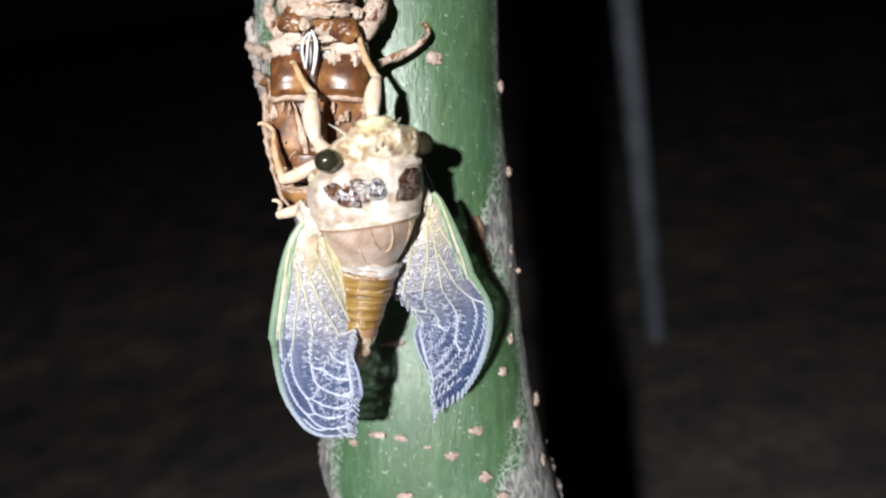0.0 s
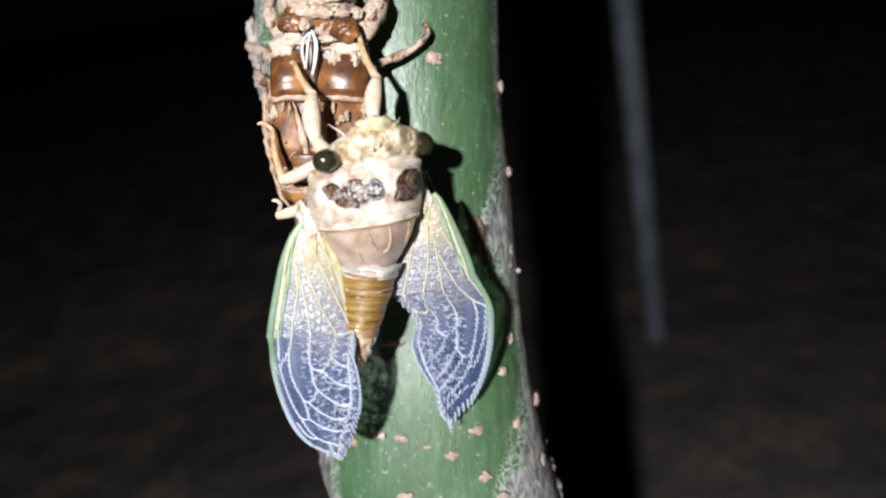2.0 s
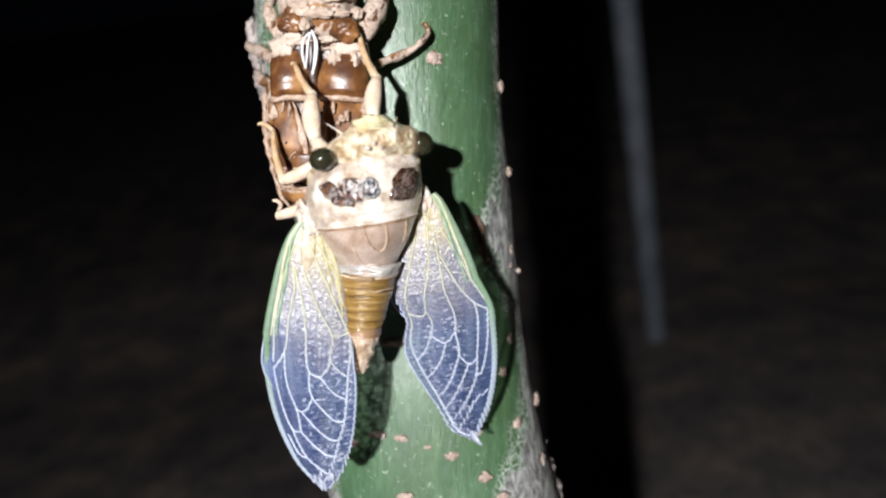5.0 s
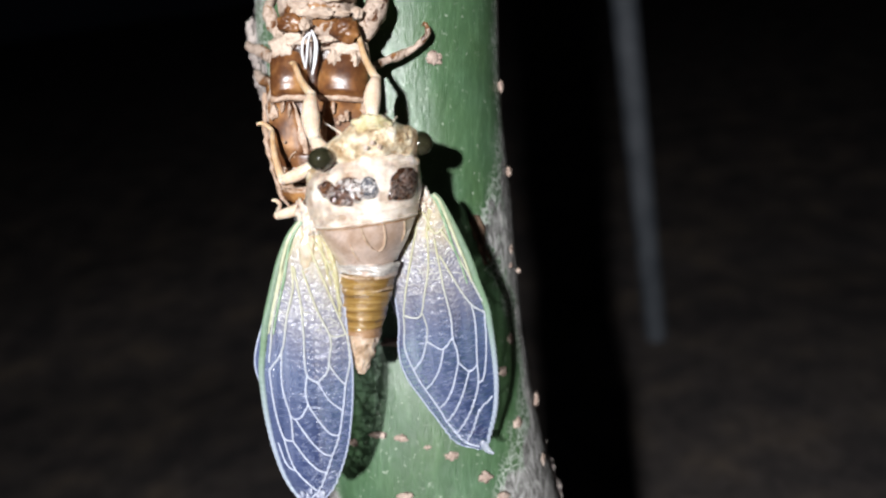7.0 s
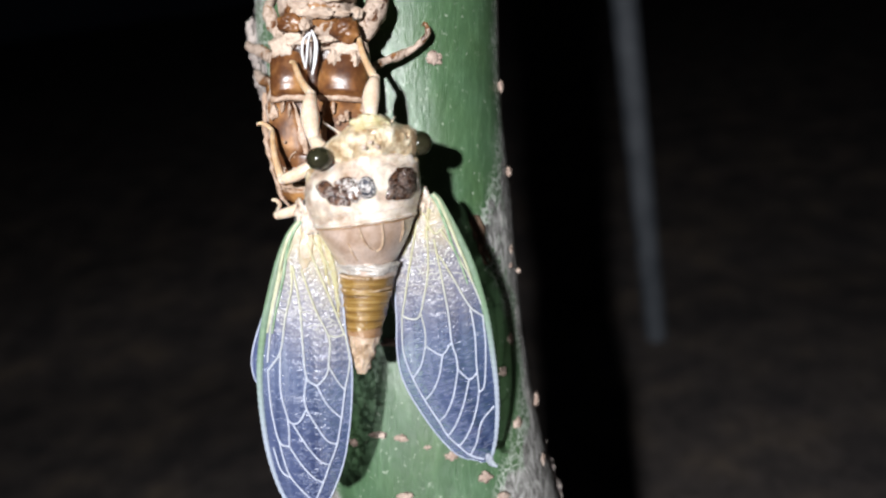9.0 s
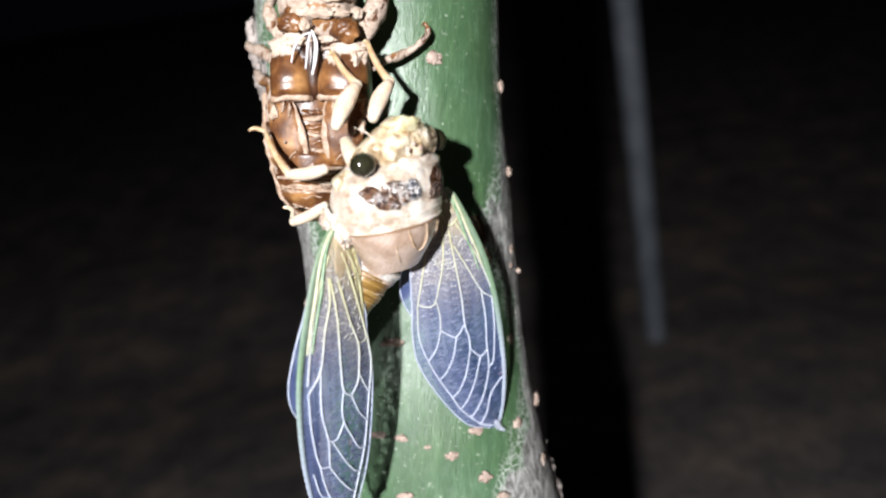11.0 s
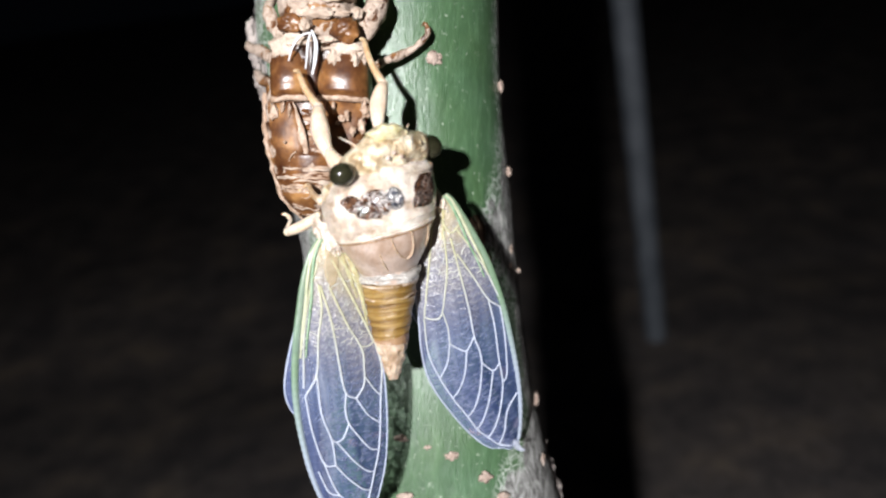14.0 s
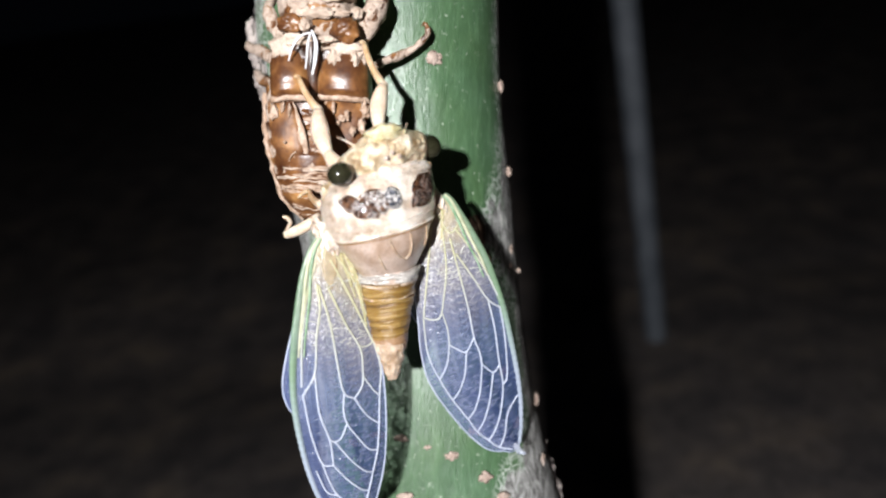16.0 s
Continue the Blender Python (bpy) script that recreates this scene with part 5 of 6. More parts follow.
def build_wing_base():
    """Tan cell at the root and soft yellow ribbons along the inner side of the base."""
    lie = lambda w, p, lift: w.place(*w.uv(p), lift)
    cell = smooth_path([lie(WING_A, p, 0.0) for p in ((-18.35, 95, 2.4), (-18.55, 95, 0.6), (-18.75, 95, -1.2), (-18.95, 95, -3.0))], 5)
    part("basal_cell", worn(tube(cell, [0.7, 1.0, 1.05, 0.8, 0.35], 14, None, 0.18), 0.12, 0.8), BASAL, PARTS_A[0], "tan swollen cell at the wing root")
    for pts, r in (([(-16.9, 95, 3.0), (-15.6, 95, -0.4), (-14.7, 95, -4.4), (-14.2, 95, -9.2)], 0.42), ([(-17.3, 95, 2.8), (-16.3, 95, -1.2), (-15.4, 95, -5.0)], 0.26)):
        path = smooth_path([lie(WING_A, p, 0.06) for p in pts], 9)
        part("ribbon", worn(tube(path, [r * 0.7, r, r, r * 0.8, r * 0.3], 9, None, 0.4), 0.1, 1.4), RIBBON, PARTS_A[0], "soft yellow ribbon of the wing base")
    for pts, r in (([(-2.9, 96, 6.6), (-4.1, 96, 2.6), (-5.6, 96, -0.9)], 0.3), ([(-1.9, 96, 6.6), (-2.2, 96, 3.0), (-2.5, 96, 0.4)], 0.24)):
        path = smooth_path([lie(WING_B, p, 0.06) for p in pts], 9)
        part("ribbon", worn(tube(path, [r * 0.7, r, r * 0.9, r * 0.3], 9, None, 0.4), 0.1, 1.4), RIBBON, PARTS_B[0], "soft yellow ribbon of the wing base")


build_wing_base()


def build_hind_wing(lead, trail, root, tip, seed):
    w = Wing(root, tip, tip, lead, trail, 1, 1)
    bm = bmesh.new()
    rows = []
    for a in range(25):
        u = w.end * a / 24
        lo, hi = w.bounds(u)
        rows.append([bm.verts.new(w.place(u, lo + (hi - lo) * b / 14, 0.15 * noise.noise(Vector((a * 0.4, b * 0.4, seed))))) for b in range(15)])
    for r0, r1 in zip(rows, rows[1:]):
        for b in range(14):
            bm.faces.new((r0[b], r0[b + 1], r1[b + 1], r1[b]))
    ob = part("hind_wing", bm, HINDFILM, CICADA, "clear bluish hind wing under the forewing", root)
    attribute(ob, "along", lambda q: (q - w.root).dot(w.axis) / w.length * 1.4)
    for c in (0, 1):
        edge = [w.place(u, w.bounds(u)[c], 0.03) for u in np.linspace(0, w.end, 24)]
        part("vein", tube(edge, [0.12, 0.16, 0.12], 6), PALEVEIN, ob)
    for f in (0.3, 0.6):
        line = [w.place(u, w.bounds(u)[0] * (1 - f) + w.bounds(u)[1] * f, 0.03) for u in np.linspace(0, w.end, 20)]
        part("vein", tube(line, [0.1, 0.12, 0.08], 6), PALEVEIN, ob)
    return ob


HIND_A = build_hind_wing([(-18.99, 95.80, 3.58), (-21.72, 95.80, 0.08), (-23.67, 95.80, -6.15), (-25.61, 95.80, -11.60), (-26.39, 95.80, -15.49), (-25.61, 95.80, -18.61), (-23.67, 95.80, -20.55)],
                         [(-17.75, 95.80, 3.58), (-16.27, 95.80, 0.08), (-15.10, 95.80, -6.15), (-14.95, 95.80, -10.82), (-16.27, 95.80, -15.49), (-18.61, 95.80, -18.99), (-22.89, 95.80, -20.71)], (-18.61, 95.80, 3.58), (-22.94, 99.40, -21.32), 2.0)
HIND_B = build_hind_wing([(-2.32, 98.40, 6.48), (0.48, 98.40, 1.68), (2.24, 98.40, -4.72), (2.48, 98.40, -9.52), (1.28, 98.40, -12.71), (-1.12, 98.40, -13.67)],
                         [(-3.12, 98.40, 6.48), (-5.76, 98.40, 0.88), (-7.04, 98.40, -3.92), (-7.20, 98.40, -7.52), (-5.52, 98.40, -11.11), (-2.32, 98.40, -13.51)], (-2.72, 98.40, 6.08), (-2.06, 105.50, -14.32), 3.0)


# ---- movement ----
# seconds, shift in mm, turn in degrees about the hub, in the subject space
SWAY = [
    (0, 0.29, 0.12, -0.04, 1.36, -1.90, 9.01),
    (1.5, 0.34, 0.15, -0.07, 1.40, -1.35, 7.08),
    (2.5, 0.18, 0.14, -0.07, 1.39, -1.33, 6.50),
    (4, 0.19, 0.10, -0.04, 0.73, -0.85, 3.90),
    (6.5, 0.11, 0.10, -0.02, 0.18, -0.32, 1.87),
    (9.2, 0.00, 0.00, 0.00, 0.00, -0.00, 0.00),
    (11.3, 4.49, -0.30, -0.38, -0.01, -11.64, 26.84),
    (11.5, 5.14, -0.34, -1.00, -3.88, -12.70, 26.25),
    (11.6, 2.50, -0.14, -0.31, -7.0, -7.08, 19.03),
    (11.7, 1.55, -0.14, -1.11, -7.0, -7.08, 19.03),
    (11.8, 1.70, -0.14, -0.96, -7.0, -7.08, 19.03),
    (11.9, 2.95, -0.14, -1.86, -7.0, -7.08, 19.03),
    (12, 2.90, -0.14, -1.96, -7.00, -7.08, 19.03),
    (12.5, 2.97, 0.11, -1.90, -4.74, -7.76, 14.18),
    (13, 2.72, 0.20, -1.24, 1.73, -8.12, 13.06),
    (14, 2.57, 0.17, -1.21, 1.57, -7.81, 11.92),
    (16, 2.42, 0.12, -1.18, 1.43, -7.65, 11.17),
]
def sway(t):
    """The cicada's shift and turn from its rest, in millimetres of the subject space."""
    row = [float(np.interp(t, [r[0] for r in SWAY], [r[k] for r in SWAY])) for k in range(1, 7)]
    hub = Matrix.Translation(HUB)
    return Matrix.Translation(row[:3]) @ hub @ pose(0, 0, 0, *row[3:]) @ hub.inverted()


def small(m):
    """Millimetres to metres."""
    m = m.copy()
    m.translation = m.translation * MM
    return m


# turn and roll of the stiff base of each wing: seconds, degrees
WING_A.base = [(0, 3.2, 0), (2, 2.6, 0), (4.2, 1.5, 0), (6.5, 0.5, 0), (9.2, 0, 0), (11.3, -3.5, -24), (11.5, -3.5, -24), (11.8, 0, -15), (12, 0.3, -14), (12.5, 1.3, -14), (13, 0.2, -14), (16, 0, -12)]
WING_B.base = [(0, -1.6, 0), (2, -1.2, 0), (4.2, -0.7, 0), (9.2, 0, 0), (11.3, 1.2, 14), (11.5, 1.2, 14), (11.6, -0.3, 6), (11.8, -0.8, 3), (12, -1.0, 2), (12.5, -2.2, 2), (13, 0, 0), (16, 0, 0)]
WING_A.stretch = [4.2, 6.5, 8, 9.2], [0.82, 0.935, 0.98, 1]
WING_B.stretch = [4.2, 6.5, 8, 9.2, 11.3, 13, 16], [0.81, 0.89, 0.92, 0.935, 0.945, 0.98, 1]
TIMES = (0, 0.5, 1, 1.5, 2, 2.5, 3, 3.5, 4.2, 5.2, 6.5, 7.7, 9.2, 10.3, 11.3, 11.5, 11.6, 11.7, 11.8, 12, 12.5, 13, 14.5, 16)


def evenly(pts, n=48):
    """The same line in n even steps, with the share of its length at each given point."""
    p = np.array([(v[0], v[1]) for v in pts])
    run = np.concatenate(([0.0], np.cumsum(np.hypot(*np.diff(p, axis=0).T))))
    at = np.linspace(0, run[-1], n + 1)
    return np.stack([np.interp(at, run, p[:, k]) for k in (0, 1)], 1), p[:, 0], run / run[-1]


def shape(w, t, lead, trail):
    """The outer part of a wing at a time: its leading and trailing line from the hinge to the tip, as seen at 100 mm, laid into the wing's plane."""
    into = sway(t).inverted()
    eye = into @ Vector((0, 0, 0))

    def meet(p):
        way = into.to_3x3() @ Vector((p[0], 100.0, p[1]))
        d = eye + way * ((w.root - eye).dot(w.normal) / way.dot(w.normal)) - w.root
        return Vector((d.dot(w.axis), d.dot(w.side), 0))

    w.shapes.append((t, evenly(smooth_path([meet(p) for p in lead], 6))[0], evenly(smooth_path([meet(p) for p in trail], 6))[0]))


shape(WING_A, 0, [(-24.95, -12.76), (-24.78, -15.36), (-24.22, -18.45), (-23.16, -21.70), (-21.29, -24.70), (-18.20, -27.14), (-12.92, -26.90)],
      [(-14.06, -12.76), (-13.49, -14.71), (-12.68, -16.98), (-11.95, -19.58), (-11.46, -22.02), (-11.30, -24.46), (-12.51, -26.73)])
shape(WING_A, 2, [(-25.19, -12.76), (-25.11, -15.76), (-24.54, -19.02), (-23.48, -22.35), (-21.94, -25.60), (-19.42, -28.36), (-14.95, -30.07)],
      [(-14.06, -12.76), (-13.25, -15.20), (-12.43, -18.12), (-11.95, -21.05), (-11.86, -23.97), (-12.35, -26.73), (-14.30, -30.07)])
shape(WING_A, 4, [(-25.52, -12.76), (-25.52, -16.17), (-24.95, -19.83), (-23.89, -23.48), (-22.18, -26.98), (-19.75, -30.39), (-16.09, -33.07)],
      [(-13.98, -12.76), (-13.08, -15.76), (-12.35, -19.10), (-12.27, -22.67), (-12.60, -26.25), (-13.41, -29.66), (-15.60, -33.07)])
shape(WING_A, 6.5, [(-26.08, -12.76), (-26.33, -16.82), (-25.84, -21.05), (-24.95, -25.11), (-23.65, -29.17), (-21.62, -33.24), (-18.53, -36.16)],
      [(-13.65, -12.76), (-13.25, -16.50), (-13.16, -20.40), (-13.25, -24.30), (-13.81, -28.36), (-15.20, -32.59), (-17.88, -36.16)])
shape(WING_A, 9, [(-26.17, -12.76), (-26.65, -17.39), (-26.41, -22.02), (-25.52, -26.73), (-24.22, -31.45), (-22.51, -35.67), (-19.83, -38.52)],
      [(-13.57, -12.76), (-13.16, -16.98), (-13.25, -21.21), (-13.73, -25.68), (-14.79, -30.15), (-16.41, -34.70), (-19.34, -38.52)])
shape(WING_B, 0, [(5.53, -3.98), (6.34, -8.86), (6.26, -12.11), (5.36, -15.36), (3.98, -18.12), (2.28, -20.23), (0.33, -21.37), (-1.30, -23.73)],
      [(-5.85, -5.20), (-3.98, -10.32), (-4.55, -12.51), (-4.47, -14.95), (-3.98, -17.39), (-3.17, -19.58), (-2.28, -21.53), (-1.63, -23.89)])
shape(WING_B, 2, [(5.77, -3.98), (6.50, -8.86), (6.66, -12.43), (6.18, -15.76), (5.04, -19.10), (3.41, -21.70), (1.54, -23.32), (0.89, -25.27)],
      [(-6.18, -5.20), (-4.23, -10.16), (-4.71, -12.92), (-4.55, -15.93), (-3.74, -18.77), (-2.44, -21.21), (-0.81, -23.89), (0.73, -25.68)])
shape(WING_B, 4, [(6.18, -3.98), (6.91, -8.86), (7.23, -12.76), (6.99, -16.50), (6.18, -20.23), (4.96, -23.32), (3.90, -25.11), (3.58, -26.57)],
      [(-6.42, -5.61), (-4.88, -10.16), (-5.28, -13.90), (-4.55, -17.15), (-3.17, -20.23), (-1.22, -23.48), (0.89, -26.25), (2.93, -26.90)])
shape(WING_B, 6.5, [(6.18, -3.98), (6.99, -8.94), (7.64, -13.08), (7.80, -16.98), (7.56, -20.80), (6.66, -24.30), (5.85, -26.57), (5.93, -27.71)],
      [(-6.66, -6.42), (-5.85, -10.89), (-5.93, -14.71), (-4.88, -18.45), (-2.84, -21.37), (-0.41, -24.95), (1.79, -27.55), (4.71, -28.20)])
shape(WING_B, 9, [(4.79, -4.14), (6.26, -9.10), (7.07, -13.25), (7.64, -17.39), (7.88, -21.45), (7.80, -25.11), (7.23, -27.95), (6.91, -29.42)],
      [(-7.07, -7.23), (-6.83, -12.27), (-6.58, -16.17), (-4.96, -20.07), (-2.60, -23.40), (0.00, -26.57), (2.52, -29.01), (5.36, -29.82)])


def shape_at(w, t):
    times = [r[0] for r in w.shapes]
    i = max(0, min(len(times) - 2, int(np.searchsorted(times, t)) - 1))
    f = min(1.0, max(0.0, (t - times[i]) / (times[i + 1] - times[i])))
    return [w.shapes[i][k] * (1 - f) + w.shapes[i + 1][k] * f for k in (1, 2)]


def fold_rows(w, parts):
    """Poses of the wing's pieces about the hub at each time: each piece lies between the leading and the trailing line, rolled where the wing is narrower than its film.
    Also the turn and roll of the base."""
    rows = [[] for _ in parts]
    base = []
    up = w.axis.cross(w.side)
    n = len(parts) - 1
    share = []
    for c in (w.lead, w.trail):
        _, us, run = evenly([(w.cuts[1], float(np.interp(w.cuts[1], *zip(*sorted(c)))))] + [(u, v) for u, v in c if u > w.cuts[1] + 0.05])
        share.append((us, run))
    spin = lambda p, k: np.array((math.cos(k) * p[0] - math.sin(k) * p[1], math.sin(k) * p[0] + math.cos(k) * p[1]))
    mids = [np.array((u, sum(w.bounds(u)) / 2)) for u in [(w.cuts[i] + w.cuts[i + 1]) / 2 for i in range(1, n + 1)]]
    for t in TIMES:
        turn, roll = (radians(float(np.interp(t, [r[0] for r in w.base], [r[k] for r in w.base]))) for k in (1, 2))
        turn *= math.copysign(1, up.dot(w.normal))
        lo, hi = w.bounds(w.cuts[1])
        sign = w.roll * math.copysign(1, hi - lo) * math.copysign(1, up.dot(w.normal))
        base.append((t, turn, sign * roll))
        whole = Matrix.Translation(w.root) @ Matrix.Rotation(turn, 4, up) @ Matrix.Rotation(sign * roll, 4, w.axis)
        rows[0].append((t, small(Matrix.Translation(-Vector(HUB)) @ whole)))
        # the outer lines go on from the end of the base
        lines = []
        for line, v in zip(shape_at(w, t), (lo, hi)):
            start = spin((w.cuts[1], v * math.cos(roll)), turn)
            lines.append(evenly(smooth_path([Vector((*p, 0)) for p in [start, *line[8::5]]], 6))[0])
        ends = []
        for i in range(1, n + 1):
            spots = []
            for line, (us, run) in zip(lines, share):
                k = float(np.interp(mids[i - 1][0], us, run)) * (len(line) - 1)
                spots.append(np.array([np.interp(k, range(len(line)), line[:, c]) for c in (0, 1)]))
            ends.append(spots)
        turns = []
        for i in range(n):
            p, q = max(0, i - 2), min(n - 1, i + 2)
            along, rest = ends[q][0] - ends[p][0], w.fore(mids[q][0]) - w.fore(mids[p][0])
            a = math.atan2(along[1], along[0]) - math.atan2(rest[1], rest[0])
            chord = ends[i][1] - ends[i][0]
            wide = abs(w.bounds(mids[i][0])[1] - w.bounds(mids[i][0])[0])
            b = math.atan2(chord[1], chord[0]) - math.copysign(math.pi / 2, hi - lo)
            f = (0.4 if w.out > 0 else 0.2) if wide > 3.0 else 0.0
            near = min(1.0, i / (3 if w.out > 0 else 6))
            turns.append(turn * (1 - near) + (a * (1 - f) + b * f) * near)
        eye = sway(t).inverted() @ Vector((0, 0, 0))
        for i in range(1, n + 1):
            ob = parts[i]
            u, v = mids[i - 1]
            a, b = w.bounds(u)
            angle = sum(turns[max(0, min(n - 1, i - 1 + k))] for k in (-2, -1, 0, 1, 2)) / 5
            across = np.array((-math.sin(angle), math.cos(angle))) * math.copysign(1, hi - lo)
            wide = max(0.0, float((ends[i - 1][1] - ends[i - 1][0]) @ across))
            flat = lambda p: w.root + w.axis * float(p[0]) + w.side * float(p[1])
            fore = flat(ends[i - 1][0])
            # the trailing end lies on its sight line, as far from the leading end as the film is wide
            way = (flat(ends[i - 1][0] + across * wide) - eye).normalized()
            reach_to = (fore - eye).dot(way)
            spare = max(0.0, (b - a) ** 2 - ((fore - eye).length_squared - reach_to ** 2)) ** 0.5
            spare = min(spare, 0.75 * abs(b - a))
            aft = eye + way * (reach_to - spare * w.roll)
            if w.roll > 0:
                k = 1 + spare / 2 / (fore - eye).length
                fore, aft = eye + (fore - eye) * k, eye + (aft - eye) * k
            q = max(0, i - 2), min(n - 1, i)
            gap = float(np.hypot(*(ends[q[1]][0] - ends[q[0]][0] + ends[q[1]][1] - ends[q[0]][1]))) / 2 / (q[1] - q[0])
            fold = max(0.0, 1 - gap / (w.cuts[2] - w.cuts[1])) / 0.43
            lean = radians((15.0 if w.out > 0 else 20.0) + 2.0 * math.sin(i * 2.4)) * min(1.0, fold * 1.3)
            y = (aft - fore).normalized() * math.copysign(1, b - a)
            x = Matrix.Rotation(angle, 3, up) @ w.axis
            x = (x - y * x.dot(y)).normalized()
            held = Matrix((w.axis, w.side, up)).transposed()
            moved = Matrix((x, y, x.cross(y))).transposed()
            core = w.place(u, v)
            m = Matrix.Translation((fore + aft) / 2 + w.normal * (core - w.root).dot(w.normal)) @ (moved @ held.inverted()).to_4x4() @ Matrix.Rotation(lean, 4, w.side)
            m = m @ Matrix.Translation(ORIGIN[ob.name] - core)
            # once open and dry, the pieces lie flat with the base as one wing
            open_by = float(np.interp(t, [4.2, 6.5, 7.7, 9.2], [0, 0.25, 0.65, 1]))
            if open_by > 0:
                rho = float(np.interp(t, *w.stretch))
                flush = whole @ Matrix.Translation(w.axis * (w.cuts[1] + (w.cuts[i] - w.cuts[1]) * rho - w.cuts[i]) + ORIGIN[ob.name] - w.root)
                m = m.lerp(flush, open_by)
            rows[i].append((t, small(Matrix.Translation(-Vector(HUB)) @ m)))
    return rows, base


def aim(a, b):
    """A joint at a whose bone, along -z, points to b."""
    d = (Vector(b) - Vector(a)).normalized()
    x = d.cross(Vector((0, 1, 0))).normalized()
    y = (-d).cross(x)
    return Matrix.Translation(a) @ Matrix((x, y, -d)).transposed().to_4x4()


# seconds, joint at the body, knee, foot: places in the subject space
STEPS = {
    "front_a": [(0, (-17.26, 94.00, 14.74), (-18.02, 96.00, 21.69), (-21.88, 99.00, 27.83)), (9.2, (-17.42, 94.00, 14.74), (-18.25, 96.00, 21.69), (-21.88, 99.00, 27.83)), (11.3, (-13.90, 94.00, 16.27), (-11.23, 96.00, 22.70), (-17.05, 99.00, 29.36)), (11.5, (-13.29, 94.00, 15.20), (-14.82, 96.00, 21.30), (-20.43, 99.00, 27.59)), (11.7, (-14.82, 94.00, 13.67), (-16.54, 96.00, 18.80), (-21.40, 99.00, 25.82)), (12.0, (-14.97, 94.00, 13.06), (-16.69, 96.00, 18.41), (-21.40, 99.00, 25.42)), (12.5, (-15.35, 94.00, 12.68), (-16.85, 96.00, 18.41), (-21.56, 99.00, 26.23)), (16, (-15.58, 94.00, 12.91), (-17.08, 96.00, 18.57), (-21.72, 99.00, 26.47))],
    "front_b": [(0, (-9.57, 95.00, 17.99), (-9.19, 97.50, 24.80), (-12.92, 100.00, 32.75)), (9.2, (-9.80, 95.00, 17.99), (-9.43, 97.50, 24.80), (-13.00, 100.00, 32.75)), (11.3, (-9.42, 95.00, 17.83), (-6.89, 97.50, 24.48), (-12.92, 100.00, 32.58)), (11.5, (-9.26, 95.00, 17.68), (-6.89, 97.50, 24.48), (-12.92, 100.00, 32.58)), (12.0, (-8.80, 95.00, 16.91), (-7.76, 97.50, 24.48), (-12.51, 100.00, 32.42)), (12.5, (-8.65, 95.00, 16.67), (-8.00, 97.50, 24.48), (-12.68, 100.00, 32.58)), (16, (-8.80, 95.00, 16.91), (-8.16, 97.50, 24.64), (-12.68, 100.00, 32.58))],
    "middle": [(0, (-17.79, 96.00, 11.62), (-22.23, 97.00, 9.70), (-23.97, 99.00, 16.17)), (9.2, (-17.94, 96.00, 11.62), (-22.39, 97.00, 9.70), (-24.13, 99.00, 16.17)), (11.3, (-15.91, 96.00, 10.61), (-21.75, 97.00, 10.48), (-24.29, 99.00, 16.57)), (11.5, (-15.52, 96.00, 10.38), (-21.75, 97.00, 10.48), (-24.29, 99.00, 16.57)), (11.6, (-15.45, 99.00, 9.33), (-17.07, 94.60, 8.53), (-25.12, 96.00, 12.95)), (11.7, (-15.61, 99.00, 7.32), (-17.22, 94.60, 6.07), (-25.01, 95.00, 9.50)), (11.8, (-15.53, 98.50, 7.12), (-17.99, 94.60, 6.84), (-25.78, 95.00, 10.27)), (11.9, (-15.53, 98.50, 8.48), (-18.26, 95.20, 6.27), (-21.98, 98.00, 10.59)), (12.0, (-15.77, 99.00, 7.16), (-16.91, 94.60, 6.07), (-24.65, 96.00, 10.22)), (12.1, (-15.77, 99.00, 7.16), (-16.76, 94.60, 6.07), (-22.39, 97.00, 10.17)), (12.3, (-15.85, 99.50, 7.20), (-16.33, 94.80, 5.78), (-20.00, 103.00, 9.04)), (16, (-16.17, 99.50, 7.36), (-16.56, 94.80, 6.09), (-20.17, 103.00, 9.12))],
    "hind": [(0, (-18.29, 97.00, 6.54), (-23.57, 98.00, 4.62), (-23.31, 101.00, 7.88)), (9.2, (-18.60, 97.00, 6.54), (-23.65, 98.00, 4.62), (-23.31, 101.00, 7.88)), (11.3, (-15.69, 97.00, 5.75), (-21.02, 98.00, 2.95), (-21.09, 101.00, 7.30)), (11.5, (-15.69, 97.00, 5.60), (-21.66, 98.00, 2.63), (-21.83, 101.00, 6.65)), (12.0, (-16.71, 97.00, 4.41), (-22.14, 98.00, 2.31), (-21.67, 101.00, 5.99)), (12.5, (-17.18, 97.00, 4.02), (-21.50, 98.00, 1.83), (-21.50, 101.00, 5.01)), (16, (-17.50, 97.00, 4.34), (-21.82, 98.00, 2.15), (-21.67, 101.00, 5.33))],
}


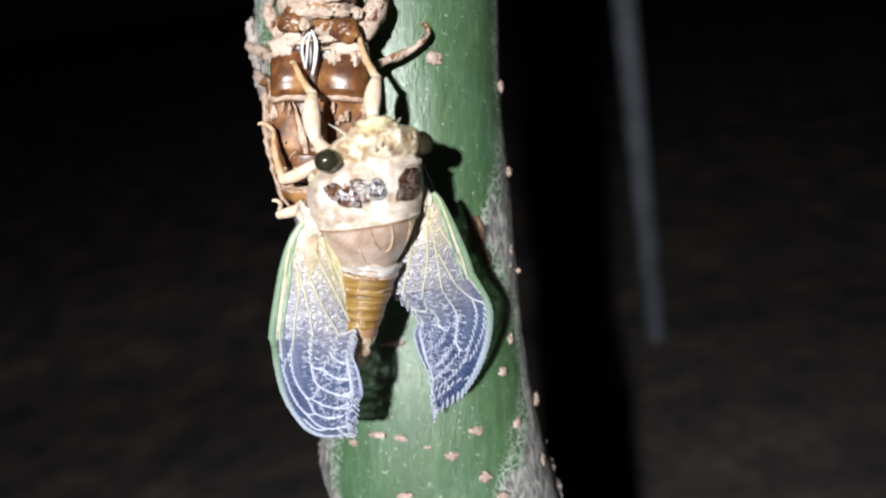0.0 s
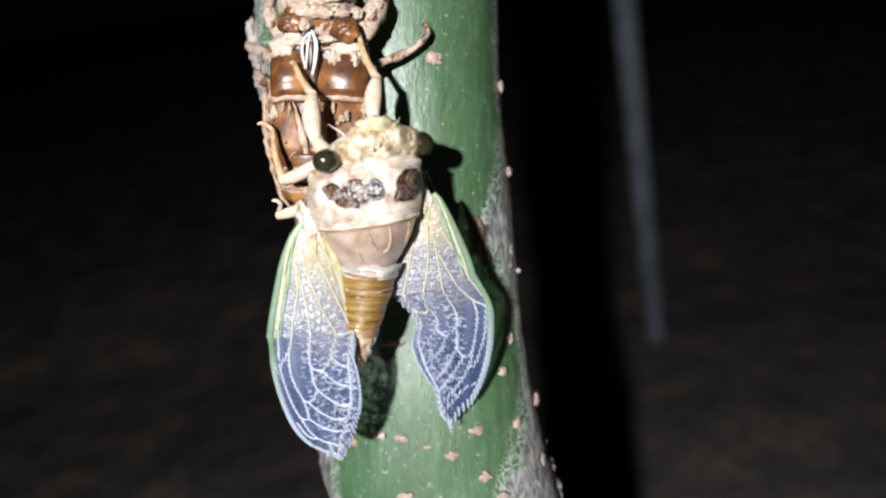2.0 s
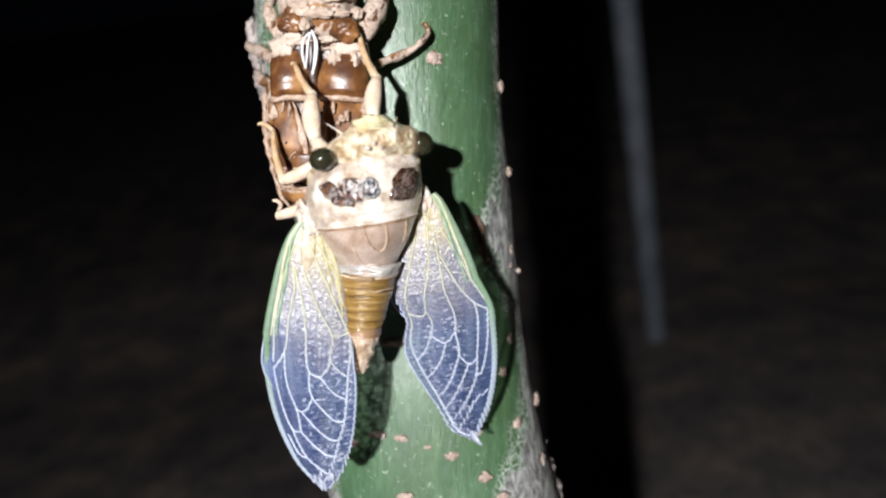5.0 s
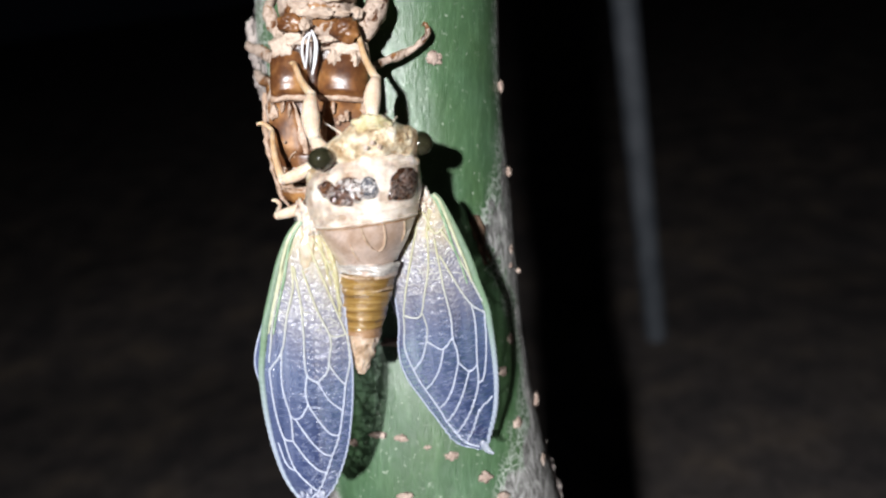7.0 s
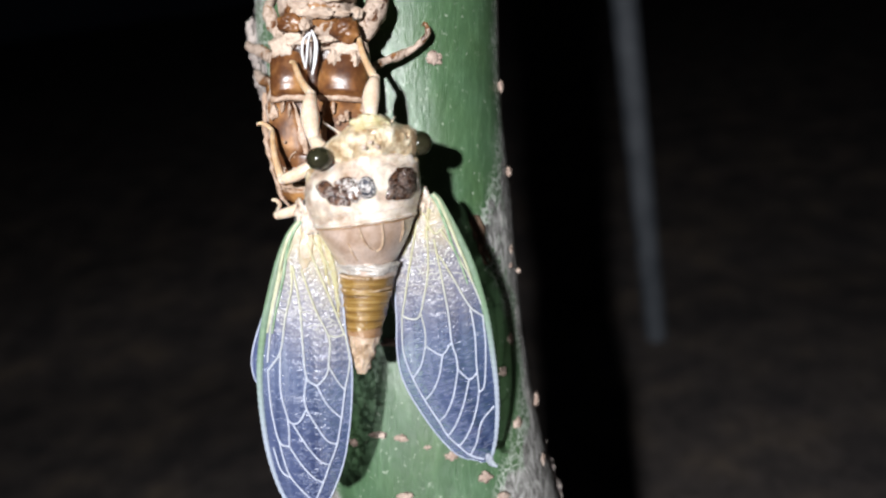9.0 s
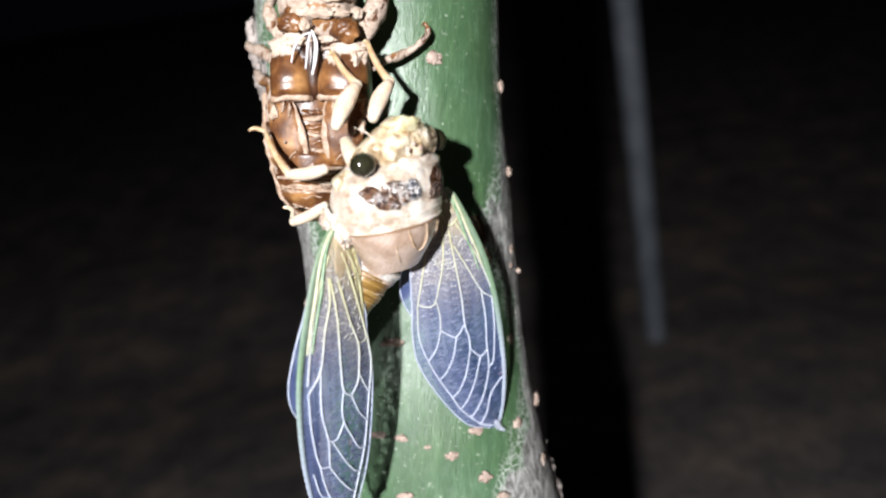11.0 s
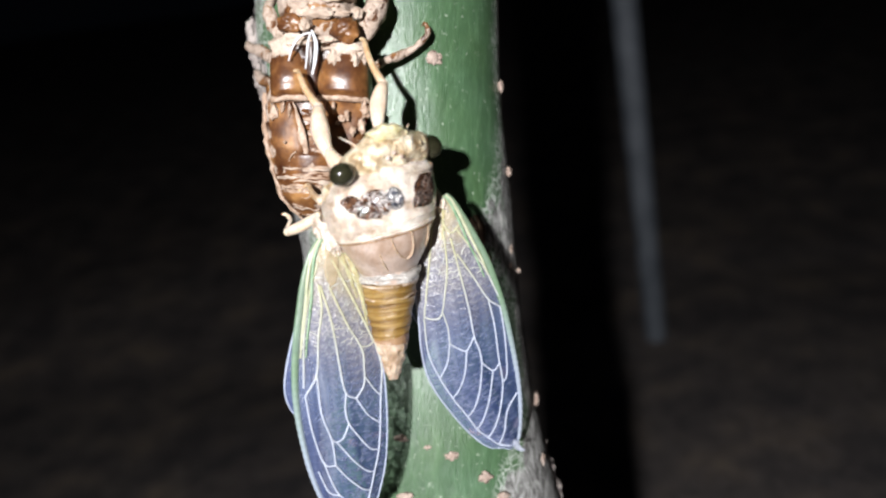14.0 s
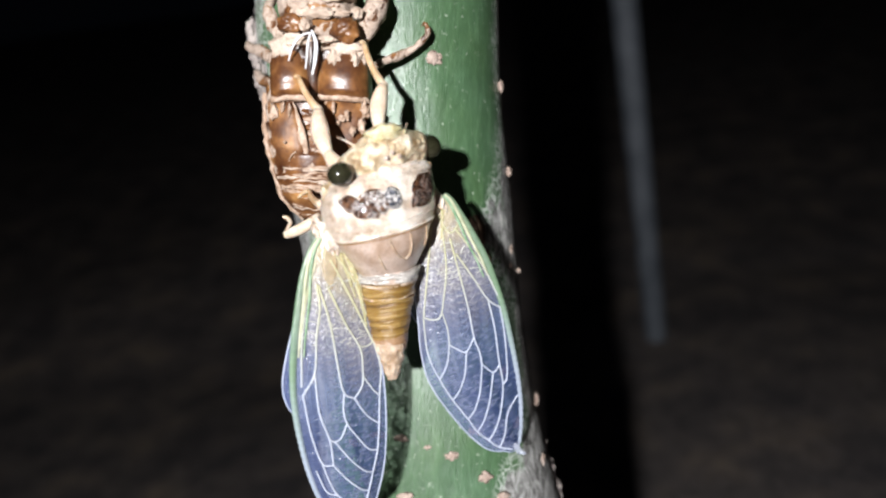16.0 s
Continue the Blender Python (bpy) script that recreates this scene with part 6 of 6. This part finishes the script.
def motions():
    walk(CICADA, [(r[0], SUBJECT @ small(sway(r[0]) @ Matrix.Translation(HUB))) for r in SWAY])
    bases = []
    for w, parts in ((WING_A, PARTS_A), (WING_B, PARTS_B)):
        poses, base = fold_rows(w, parts)
        bases.append(base)
        for ob, rows in zip(parts, poses):
            walk(ob, rows)
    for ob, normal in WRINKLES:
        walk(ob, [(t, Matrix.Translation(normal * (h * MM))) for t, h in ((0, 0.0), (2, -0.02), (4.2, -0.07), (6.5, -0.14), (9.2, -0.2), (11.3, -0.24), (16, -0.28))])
    # the abdomen swings aside at the waist while the body turns
    waist = Vector((-10.51, 98.00, -2.31))
    back = Matrix.Translation(-Vector(HUB))
    swing = [(t, small(back @ Matrix.Translation(waist + Vector((dx, -1.7 * dx, 0))) @ Matrix.Rotation(radians(a), 4, "Y") @ Matrix.Translation(-waist) @ back.inverted())) for t, dx, a in ((0, 0, 5), (2, 0, 4), (4.2, 0, 2.5), (9.2, 0, 0), (10.4, -1.0, 16), (11.3, -2.2, 34), (11.5, -2.2, 34), (11.6, -0.4, 18), (12.0, 0, 8.5), (12.5, 0, 5), (13.0, 0, 0), (16, 0, 0))]
    for ob in ABDOMEN:
        walk(ob, swing)
    # hind wings slide out from under the forewings and swing with them
    for ob, w, base, turn, back in ((HIND_A, WING_A, bases[0], 9, 2.0), (HIND_B, WING_B, bases[1], -7, 6.0)):
        at = ORIGIN[ob.name] - Vector(HUB)
        rest = [r for r in base if r[0] == 9.2][0]
        rows = []
        for t, swing, roll in base:
            k = float(np.interp(t, [0, 2, 4.2, 6.5, 9.2], [1, 0.85, 0.5, 0.15, 0]))
            swing, roll = (swing - rest[1], roll - rest[2]) if t > 9.2 else (0.0, 0.0)
            rows.append((t, small(Matrix.Translation(at + Vector((0, float(np.interp(t, [0, 4.2, 9.2], [2.0, 1.0, 0.0])), back * k))) @ Matrix.Rotation(radians(turn * k), 4, w.normal) @ Matrix.Rotation(swing, 4, w.axis.cross(w.side)) @ Matrix.Rotation(roll, 4, w.axis))))
        walk(ob, rows)
    # legs keep their hold on the shell while the body moves
    for key, rows in STEPS.items():
        upper, shin = LEGS[key]
        a, b = [], []
        for t, hip, knee, foot in rows:
            into = Matrix.Translation(-Vector(HUB)) @ sway(t).inverted()
            up = into @ aim(hip, knee)
            length = {"front_a": 6.9, "front_b": 6.2, "middle": 5.0, "hind": 5.0}[key]
            end = Vector(hip) + (Vector(knee) - Vector(hip)).normalized() * length
            low = into @ aim(end, foot)
            a.append((t, small(up)))
            b.append((t, small(up.inverted() @ low)))
        walk(upper, a)
        walk(shin, b)
        if key in HIPS:
            hold = (-14.60, 93.60, 11.94)
            walk(HIPS[key], [(t, small(Matrix.Translation(-Vector(HUB)) @ aim(hold, sway(t).inverted() @ Vector(hip)))) for t, hip, knee, foot in rows])
    # one loose thread is pushed aside
    base = ORIGIN[THREADS[0].name] - ORIGIN[SHELL.name]
    walk(THREADS[0], [(t, small(Matrix.Translation(base) @ Matrix.Rotation(radians(a), 4, "Y"))) for t, a in ((0, 0), (9.2, 0), (11.3, 28), (12, 30), (16, 30))])


motions()
